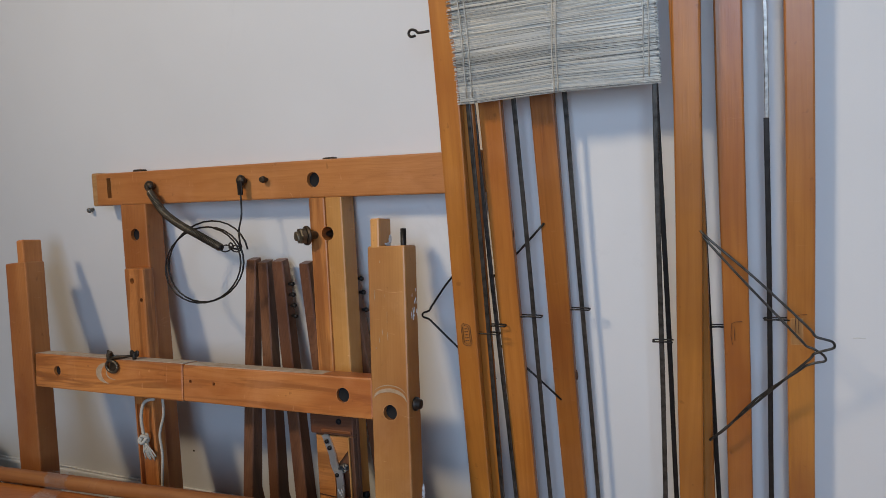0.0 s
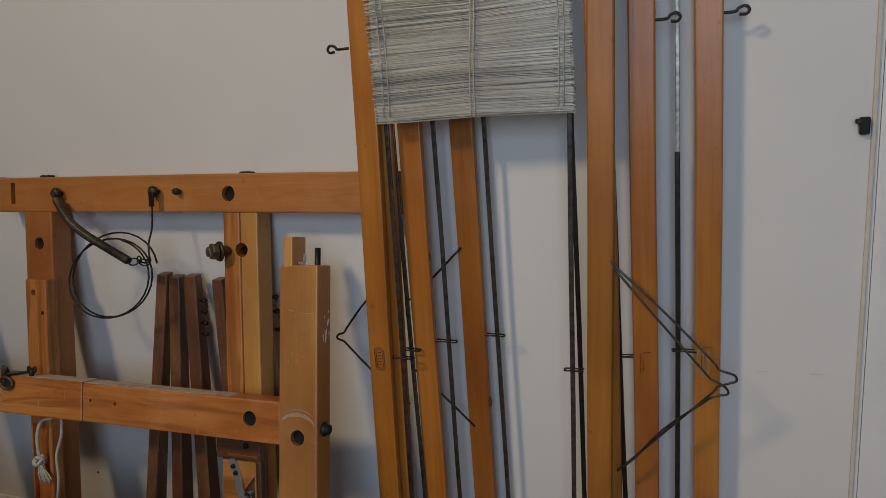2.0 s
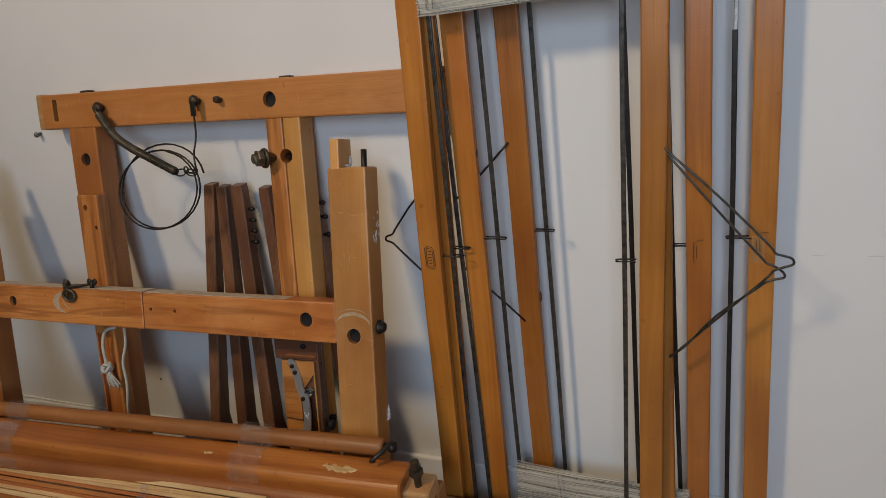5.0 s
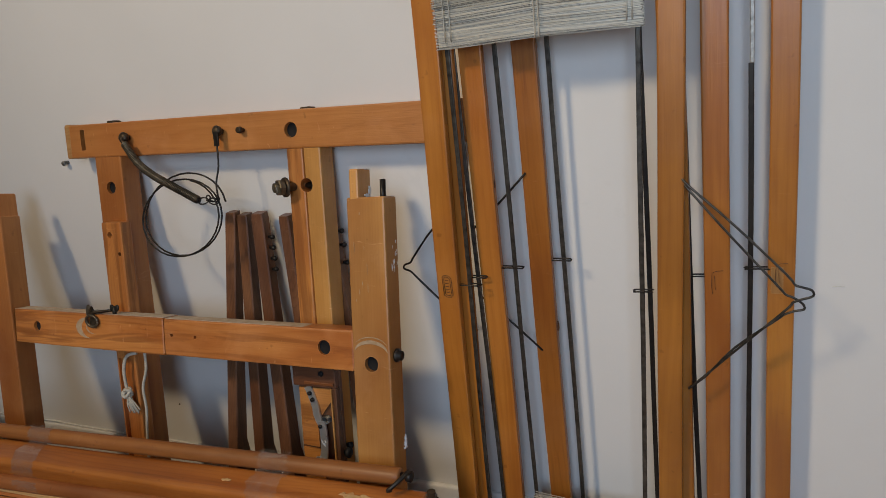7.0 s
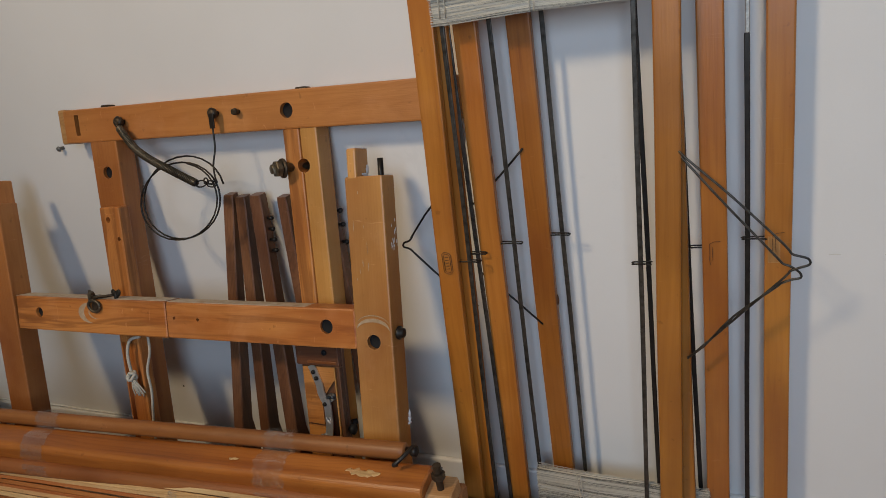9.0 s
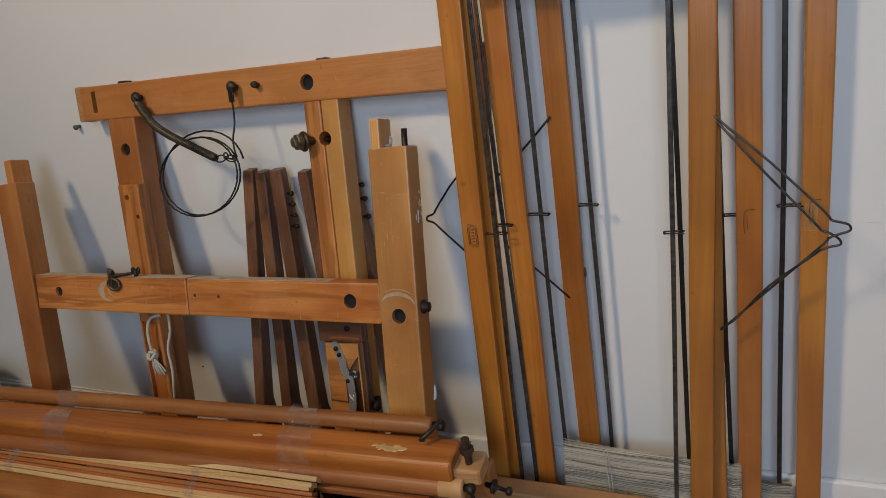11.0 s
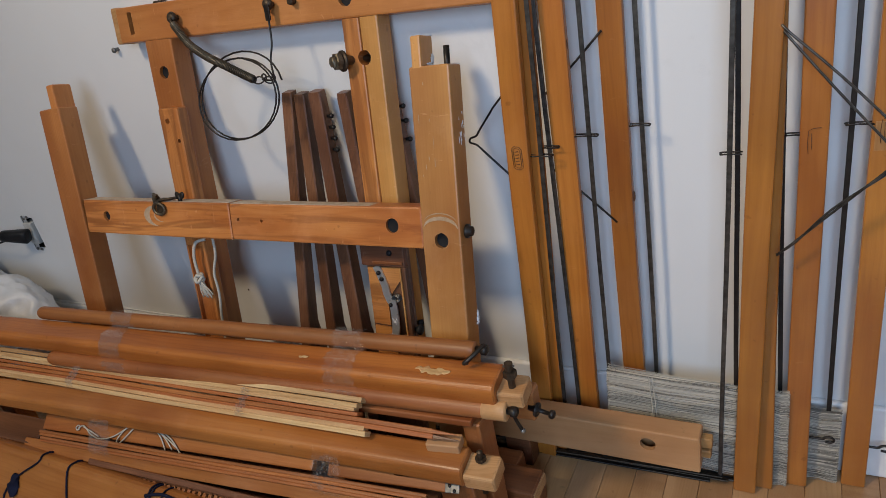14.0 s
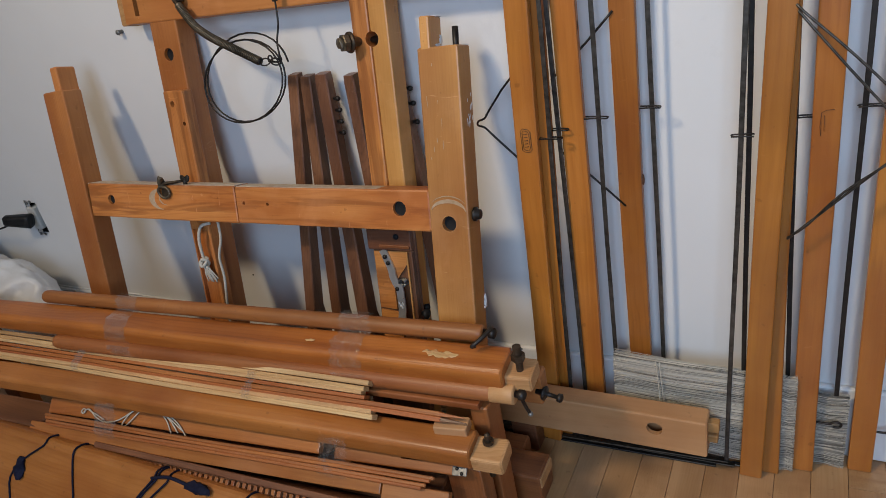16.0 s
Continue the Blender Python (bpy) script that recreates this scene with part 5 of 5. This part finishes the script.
single("flat_board", bar_bm(n, 0.026, 0.014, 0.002), ROUND, "short brown board end in the stack", "board", m, "flat boards in the stack")
# lower timbers, the second and fourth darkened in colour as shade for the gaps
for i, (p0, p1, w, h, mt) in enumerate((((-1.80, 0.708, 0.152), (-1.345, 0.732, 0.152), 0.06, 0.05, WALNUT), ((-1.80, 0.725, 0.145), (-0.44, 0.800, 0.145), 0.040, 0.050, WALNUT), ((-1.80, 0.735, 0.032), (-0.42, 0.800, 0.032), 0.09, 0.062, BEAM),
                                         ((-1.70, 0.720, 0.090), (-0.45, 0.790, 0.090), 0.08, 0.05, WALNUT))):
    m, n = along(p0, p1, (0, -0.25, 1) if i < 2 else (0, 0, 1))
    single("lower_timber", bar_bm(n, w, h, 0.004, 2, 0.0008, 10), mt, "red-brown timber low in the stack, dark tone partly for shaded gaps" if mt is WALNUT else "brown timber lying on the floor", "timber", m, "timbers low in the stack")

# comb with a row of pegs
comb = thing("peg_comb", (-1.0, 0.69, 0.14), "dark wooden comb with a row of small pegs", "comb")
bar("rail", (-1.30, 0.692, 0.146), (-0.56, 0.712, 0.166), 0.016, 0.012, WALNUT, comb, (0, -0.8, 1), 0.002)
bar("rail", (-1.16, 0.6987, 0.1673), (-0.56, 0.7122, 0.1808), 0.011, 0.010, WALNUT, comb, (0, -1, 1), 0.002)
tooth = bar_bm(0.007, 0.009, 0.005, 0.001, 1, 0, 1)
tme = bpy.data.meshes.new("tooth")
tooth.to_mesh(tme)
tooth.free()
tme.materials.append(ROUND)
for i in range(44):
    t = i / 43
    o = new("tooth", tme)
    o.parent = comb
    o.matrix_basis = world_of(comb).inverted() @ pose(-1.10 + 0.54 * t, 0.6885 + 0.0153 * t + 0.0006 * math.sin(i * 2.7), 0.1605 + 0.0153 * t, 44 + 5 * math.sin(i * 1.9), 0, 2)

# H: wide thick front beam wound with navy cords
ob = thing("front_beam", (-1.1, 0.60, 0), "wide honey-brown beam with eased edges, wound with navy cord", "loom beam")
HW, HT2, HL0, HL1 = 0.190, 0.046, -1.85, -0.50
HC = Vector((0, 0.6165, 0.105)) + Vector((0, 0.8, -0.6)) * (HT2 / 2)
HTURN = Matrix(((1, 0, 0), (0, 0.6, -0.8), (0, 0.8, 0.6))).to_4x4()
MH = Matrix.Translation((0, HC.y, HC.z)) @ HTURN
part("beam", bar_bm(HL1 - HL0, HW, HT2, 0.017, 4, 0.0008, 12), HONEY, ob, "", MH @ pose((HL0 + HL1) / 2, 0, 0))


def face_pt(x, v, out=0.0025):
    """A point on the beam's sloping face, v up the slope from its middle."""
    return MH @ Vector((x, v, HT2 / 2 + out))


def cord_wrap(xs, rad=0.0019):
    """A cord over the face, from its top edge to its foot, and round the back."""
    pts = [MH @ Vector((xs[0], 0.075, -HT2 / 2 - 0.002)), MH @ Vector((xs[0], HW / 2 + 0.001, -0.006)), MH @ Vector((xs[0], HW / 2 - 0.002, HT2 / 2 - 0.006)), face_pt(xs[0], HW / 2 - 0.016)]
    n = len(xs)
    for i, x in enumerate(xs[1:]):
        pts.append(face_pt(x, HW / 2 - 0.016 - (HW - 0.034) * (i + 1) / (n - 1)))
    wire("cord", pts, rad, NAVY, ob, "navy blue cord", 6, 3)


cord_wrap((-1.272, -1.330, -1.360, -1.350, -1.335))
cord_wrap((-1.180, -1.172, -1.160, -1.148, -1.140))
cord_wrap((-0.957, -0.990, -1.014, -1.020, -1.018))
cord_wrap((-0.950, -0.984, -1.006, -1.014, -1.012))
cord_wrap((-0.924, -0.962, -0.984, -0.990, -0.988))
cord_wrap((-0.745, -0.740, -0.737, -0.735, -0.735))
for x, v, sx, sy in ((-1.332, 0.026, 0.013, 0.024), (-0.848, 0.086, 0.030, 0.009)):
    bm = sphere_bm(sx, sy, 0.008, 16, 12)
    for w in bm.verts:
        w.co += 0.007 * noise.noise_vector(w.co * 95 + Vector((x, v, 0)))
    part("cord_knot", bm, NAVY, ob, "knotted navy cord", Matrix.Translation(face_pt(x, v, 0.005)) @ HTURN, True)
wire("cord", [face_pt(-0.96, 0.080, 0.004), face_pt(-0.92, 0.090, 0.005), face_pt(-0.88, 0.088, 0.006), face_pt(-0.85, 0.086, 0.006)], 0.003, NAVY, ob, "navy blue cord", 6, 4)

# cotton cord on the flat board
ob = thing("cotton_cord", (-1.1, 0.735, 0.226), "thin off-white cotton cord looped over a board", "cord")


def on_board(x, v, out=0.004):
    """A point on the tilted face of the boards, v up the slope."""
    y, z = 0.749 + 0.049 * (x + 1.15), 0.200 + 0.049 * (x + 1.15)
    return Vector((x + 0.005, y + 0.71 * (v + 0.003) - 0.71 * out, z + 0.71 * (v + 0.003) + 0.71 * out))


wire("strand", [on_board(-1.236, -0.004), on_board(-1.222, 0.002), on_board(-1.195, -0.012), on_board(-1.165, -0.018), on_board(-1.130, -0.010), on_board(-1.095, 0.012), on_board(-1.078, 0.020)], 0.0014, COTTON, ob)
wire("strand", [on_board(-1.222, 0.000), on_board(-1.195, -0.007), on_board(-1.172, -0.014)], 0.0014, COTTON, ob)
wire("strand", [on_board(-1.080, 0.020), on_board(-1.105, 0.004), on_board(-1.118, -0.016), on_board(-1.112, -0.022), on_board(-1.100, -0.012), on_board(-1.078, 0.014)], 0.0014, COTTON, ob)
for dx, dv in ((0, -0.03), (0.016, -0.026), (0.024, -0.018), (0.038, -0.032)):
    wire("strand", [on_board(-1.026 + dx * 0.3, 0.014), on_board(-1.004 + dx * 0.7, 0.000), on_board(-0.985 + dx, dv * 0.7)], 0.0013, COTTON, ob)
wire("loop", [on_board(-1.243, -0.004), on_board(-1.240, 0.001), on_board(-1.234, 0.001), on_board(-1.233, -0.005), on_board(-1.238, -0.008), on_board(-1.243, -0.004)], 0.0014, COTTON, ob, "", 6, 2)
wire("strand", [on_board(-1.372, -0.046), on_board(-1.366, -0.052), on_board(-1.370, -0.07)], 0.0013, COTTON, ob)

# ---- clear tape round the stack ----


def tape(profile, x0, x1, slant=0.0, nx=12, rough=0.0016, seed=1, label="strip of wrinkled clear packing tape", yaw=0.056):
    """A wrinkled film laid over a profile of y z points, x0..x1 wide."""
    rnd = random.Random(seed)
    pts = []
    for (a, b), (c, d) in zip(profile, profile[1:]):
        for k in range(4):
            pts.append((a + (c - a) * k / 4, b + (d - b) * k / 4))
    pts.append(profile[-1])
    bm = bmesh.new()
    rows = []
    xm = (x0 + x1) / 2
    for i, (y, z) in enumerate(pts):
        t = i / (len(pts) - 1)
        row = []
        for j in range(nx):
            u = j / (nx - 1)
            x = x0 + (x1 - x0) * u + slant * t + (rnd.uniform(-0.004, 0.004) if j in (0, nx - 1) else 0)
            q = 1.6 * rough * abs(noise.noise(Vector((x * 55, y * 38 + z * 30, seed * 7.1))))
            row.append(bm.verts.new((x, y + yaw * (x - xm) - 0.6 * q, z + 0.8 * q)))
        rows.append(row)
    for a, b in zip(rows, rows[1:]):
        for j in range(nx - 1):
            bm.faces.new((a[j], a[j + 1], b[j + 1], b[j]))
    ob = single("clear_tape", bm, TAPE, label, "tape", group="strips of tape", smooth=True)
    return ob


def over(x, items):
    """y z points over round or eased timbers: (y at x=-1, z, radius, from, to)."""
    out = []
    for y, z, r, a0, a1 in items:
        for k in range(5):
            a = radians(a0 + (a1 - a0) * k / 4)
            out.append((y + 0.057 * (x + 1.0) + r * math.cos(a), z + r * math.sin(a)))
    return out


AB = ((0.890, 0.376, 0.0180, 60, 195), (0.8490, 0.342, 0.0320, 75, 215), (0.823, 0.316, 0.0165, 130, 200))
tape(over(-1.13, AB), -1.180, -1.122, 0.030, seed=3)
tape(over(-0.60, AB), -0.650, -0.592, 0.022, seed=5)
tape(over(-1.22, ((0.815, 0.300, 0.016, 70, 150), (0.784, 0.290, 0.012, 120, 190))), -1.244, -1.222, 0.012, 4, 0.002, 7, "narrow tie of clear tape round the laths")
tape(over(-0.80, ((0.808, 0.300, 0.016, 70, 150), (0.778, 0.290, 0.012, 120, 190))), -0.806, -0.790, 0.010, 4, 0.002, 8, "narrow tie of clear tape round the laths")
tape(over(-0.61, ((0.755, 0.232, 0.022, 95, 160), (0.724, 0.206, 0.014, 100, 200))), -0.640, -0.588, 0.012, 7, 0.006, 9)
tape(over(-1.11, ((0.741, 0.232, 0.018, 95, 160), (0.716, 0.204, 0.016, 100, 205))), -1.150, -1.095, 0.020, 7, 0.004, 10)

# ---- pale beam on the floor beside the heddle frames ----
ob = thing("box_beam", (-0.43, 1.07, 0.075), "pale brown planed beam with a round hole", "loom beam")
bx = bar("beam", (-0.80, 1.0705, 0.111), (-0.087, 1.0705, 0.111), 0.040, 0.074, BOXBEAM, ob, (0, 0, 1), 0.003, wob=0.0003)
drill(bx, [(box(-0.76, -0.11, 1.0595, 1.0815, 0.086, 0.136), Matrix())])
drill(bx, [(peg_bm(0.0135, 0.03), pose(-0.171, 1.052, 0.119, 0, 0, 90))])
part("tenon", bar_bm(0.018, 0.016, 0.020, 0.002), ENDGRAIN, ob, "pale cut tenon", pose(-0.079, 1.076, 0.125))
part("tenon", bar_bm(0.016, 0.016, 0.016, 0.002), ENDGRAIN, ob, "pale cut tenon", pose(-0.080, 1.076, 0.101))
for x in (-0.42, -0.70):
    single("spacer_block", bar_bm(0.050, 0.035, 0.072, 0.003), WALNUT, "dark wooden block under a pale beam", "wooden block", pose(x, 1.078, 0.0368))
# steel rods lying on the floor under it
for i, (x0, x1, y, z, mt) in enumerate(((-0.62, -0.03, 1.116, 0.004, ROD), (-0.60, -0.05, 1.110, 0.004, RUSTY), (-0.58, -0.08, 1.104, 0.004, BLACKSTEEL), (-0.64, -0.06, 1.122, 0.005, ROD), (-0.55, -0.06, 1.112, 0.010, RUSTY))):
    m, n = along((x0, y - 0.004 * i, z), (x1, y + 0.004, z))
    single("steel_strip", bar_bm(n, 0.009, 0.0035, 0.001, 1, 0.0006, 8), mt, "dark flat steel rod lying on the floor", "steel rod", m, "steel rods on the floor")
# blocks on the floor at the end of the stack
ob = thing("end_timber", (-0.42, 0.95, 0), "reddish timber end with a pale cut face on the floor", "timber")
bar("timber", (-0.56, 0.962, 0.036), (-0.345, 0.966, 0.036), 0.062, 0.066, REDWOOD, ob, (0, 0, 1), 0.004)
part("cut_face", bar_bm(0.003, 0.056, 0.022, 0.001), ENDGRAIN, ob, "pale cut end", pose(-0.3438, 0.966, 0.054))
ob = thing("end_timber", (-0.42, 1.02, 0), "brown timber lying behind the stack end", "timber")
bar("timber", (-0.90, 1.012, 0.030), (-0.40, 1.018, 0.030), 0.045, 0.058, REDWOOD, ob, (0, 0, 1), 0.004)

# ---- by the wall: socket, plug, cord, bag ----
SX, SZ = -1.915, 0.380
drill(wall_n, [(box(SX - 0.026, SX + 0.028, WY - 0.01, WY + 0.05, SZ - 0.047, SZ + 0.048), Matrix())])
so = thing("wall_socket", (SX, WY, SZ - 0.05), "bare ivory wall socket with steel straps and no cover plate", "wall socket")
part("box_back", box(SX - 0.026, SX + 0.028, WY + 0.044, WY + 0.049, SZ - 0.047, SZ + 0.048), BLACKSTEEL, so, "dark back of the socket box")
for x0, x1, z0, z1 in ((-0.026, -0.0235, -0.047, 0.048), (0.0255, 0.028, -0.047, 0.048), (-0.0235, 0.0255, 0.0455, 0.048), (-0.0235, 0.0255, -0.047, -0.0445)):
    part("box_side", box(SX + x0, SX + x1, WY + 0.002, WY + 0.044, SZ + z0, SZ + z1), BLACKSTEEL, so)
part("body", bar_bm(0.068, 0.034, 0.034, 0.004), IVORY, so, "ivory socket body", pose(SX - 0.002, WY + 0.010, SZ, 0, 90, 0) @ pose(0, 0, 0, 90))
for sg in (1, -1):
    part("strap", strip_bm([(SX - 0.004, WY - 0.002, SZ + sg * 0.033), (SX - 0.004, WY - 0.003, SZ + sg * 0.044), (SX - 0.003, WY - 0.002, SZ + sg * 0.054)], 0.017, 0.0015, (0, 1, 0)), BRIGHT, so, "plated steel strap")
    part("screw", turned_bm([(0, 0.0036), (0.002, 0.0036), (0.003, 0.002)], 12), STEEL, so, "", pose(SX - 0.004, WY - 0.004, SZ + sg * 0.047, 0, 0, -90), True)
    for dx in (-0.012, 0.010):
        part("ear", bar_bm(0.008, 0.0015, 0.009, 0.0006, 1, 0, 1), STEEL, so, "", pose(SX + dx, WY - 0.003, SZ + sg * 0.051))
pg = thing("power_adapter", (-1.93, WY - 0.04, 0.375), "black power adapter plugged into the socket", "power adapter")
bm = bar_bm(0.075, 0.036, 0.040, 0.012, 3, 0, 4, 0.72)
part("body", bm, BLACK, pg, "", pose(-1.925, WY - 0.045, 0.392, 0, -12, -152), True)
wire("cord", [(-1.958, WY - 0.062, 0.383), (-1.99, WY - 0.075, 0.378), (-2.06, WY - 0.08, 0.385), (-2.2, WY - 0.06, 0.34), (-2.3, WY - 0.05, 0.2), (-2.35, WY - 0.05, 0.004)], 0.0028, BLACK, pg)
wc = thing("white_cable", (-1.6, WY - 0.006, 0.15), "thin white cable lying along the baseboard", "cable")
wire("cable", [(-2.0, WY - 0.005, 0.151), (-1.80, WY - 0.006, 0.1515), (-1.62, WY - 0.006, 0.154), (-1.54, WY - 0.006, 0.1515), (-1.3, WY - 0.006, 0.1505), (-0.9, WY - 0.006, 0.1505)], 0.0026, TRIM, wc)

wn1 = thing("wall_nail", (-1.144, WY, 0.254), "small dark nail head in the wall", "nail", "nails in the wall")
part("head", turned_bm([(0, 0.0024), (0.0012, 0.002), (0.0016, 0.001)], 10), RUSTY, wn1, "", pose(-1.144, WY, 0.254, 0, 0, -90), True)
wn2 = thing("wall_nail", (-1.272, WY, 0.848), "small bright nail in the wall by the rail", "nail", "nails in the wall")
part("head", turned_bm([(0, 0.004), (0.010, 0.004), (0.011, 0.006), (0.014, 0.005)], 10), STEEL, wn2, "", pose(-1.272, WY, 0.848, 0, 0, -90), True)
for x0, x1 in ((0.206, 0.222), (0.276, 0.294)):
    single("wall_scuff", tube_bm([(0, 0, 0), ((x1 - x0) / 2, 0, 0.0006), (x1 - x0, 0, 0.0002)], 0.0008, 5, 3), IVORY, "faint grey scratch on the white wall", "scuff", Matrix.Translation((x0, WY, 0.597)), "scratches on the wall")

def sack_bm(rx, ry, rz, seed):
    """A crumpled bag: a full body with folds and sharp creases, flat underneath."""
    bm = bmesh.new()
    bmesh.ops.create_icosphere(bm, subdivisions=5, radius=1)
    for v in bm.verts:
        p = v.co.copy()
        o = Vector((seed, 1, 2))
        q = 1 + 0.14 * noise.noise(p * 1.7 + o) - 0.13 * abs(noise.noise(p * 3.1 + o)) - 0.07 * abs(noise.noise(p * 6.5 + o)) - 0.03 * abs(noise.noise(p * 14 + o))
        v.co = Vector((p.x * rx * q, p.y * ry * q, max(-rz * 0.93, p.z * rz * q)))
    return bm


bag = thing("plastic_bag", (-2.05, 1.03, 0), "crumpled white plastic bag with a tied corner on the floor", "plastic bag")
part("sack", sack_bm(0.29, 0.125, 0.180, 3), BAG, bag, "", pose(-1.990, 1.03, 0.170), True)
part("sack", sack_bm(0.20, 0.120, 0.330, 8), BAG, bag, "upright fuller half of the bag", pose(-2.290, 1.05, 0.310, 0, -14, 0), True)
part("tied_corner", tube_bm([(0, 0, 0), (0.012, -0.006, 0.016), (0.018, -0.010, 0.030), (0.030, -0.012, 0.036)], 0.006, 8, 3, False, [0.014, 0.011, 0.008, 0.006, 0.005, 0.007, 0.009, 0.010, 0.008, 0.005]), BAG, bag, "", pose(-2.075, 0.985, 0.290), True)

# ---- floor of narrow strips ----
fl = thing("floor", (0, 0, 0), "honey oak strip floor", "floor", kind="structure")
part("subfloor", box(XL, XR, YS, WY + 0.10, -0.06, -0.004), WALNUT, fl)
PW = 0.0552
plank_shapes = []
for i in range(3):
    me = bpy.data.meshes.new("plank")
    b = bar_bm(0.9, PW - 0.0006, 0.012, 0.0008, 1, 0.0, 0)
    b.to_mesh(me)
    b.free()
    me.materials.append(PLANK)
    plank_shapes.append(me)
rnd = random.Random(4)
far = []
nx = int((XR - XL) / PW)
for i in range(nx):
    x = -0.0415 + PW * (i - int((0.0 - XL) / PW) + 0.5)
    if not XL + 0.03 < x < XR - 0.03:
        continue
    y = WY + 0.06 - rnd.uniform(0, 0.85)
    y1 = WY - 0.0005
    while y1 > YS + 0.02:
        y0 = max(YS, y if y < y1 - 0.05 else y1 - 0.9)
        y = y0 - 0.9
        n = y1 - y0 - 0.0008
        m = pose(x, (y0 + y1) / 2, -0.006, 0, 0, 90) @ Matrix.Diagonal((n / 0.9, 1, 1, 1))
        if -1.9 < x < 0.6 and y1 > 0.2:
            o = new("plank", plank_shapes[rnd.randrange(3)])
            o.parent = fl
            o.matrix_basis = m
        else:
            b = bmesh.new()
            bmesh.ops.create_cube(b, size=1, matrix=m @ Matrix.Diagonal((0.9, PW - 0.0006, 0.012, 1)))
            far.append(b)
        y1 = y0
turned = pose(0, 0, 0, 0, 0, 90)
rest = join(*far)
rest.transform(turned.inverted())
ob = part("planks", rest, PLANK, fl, "", turned)
ob["kind"] = "stuff"
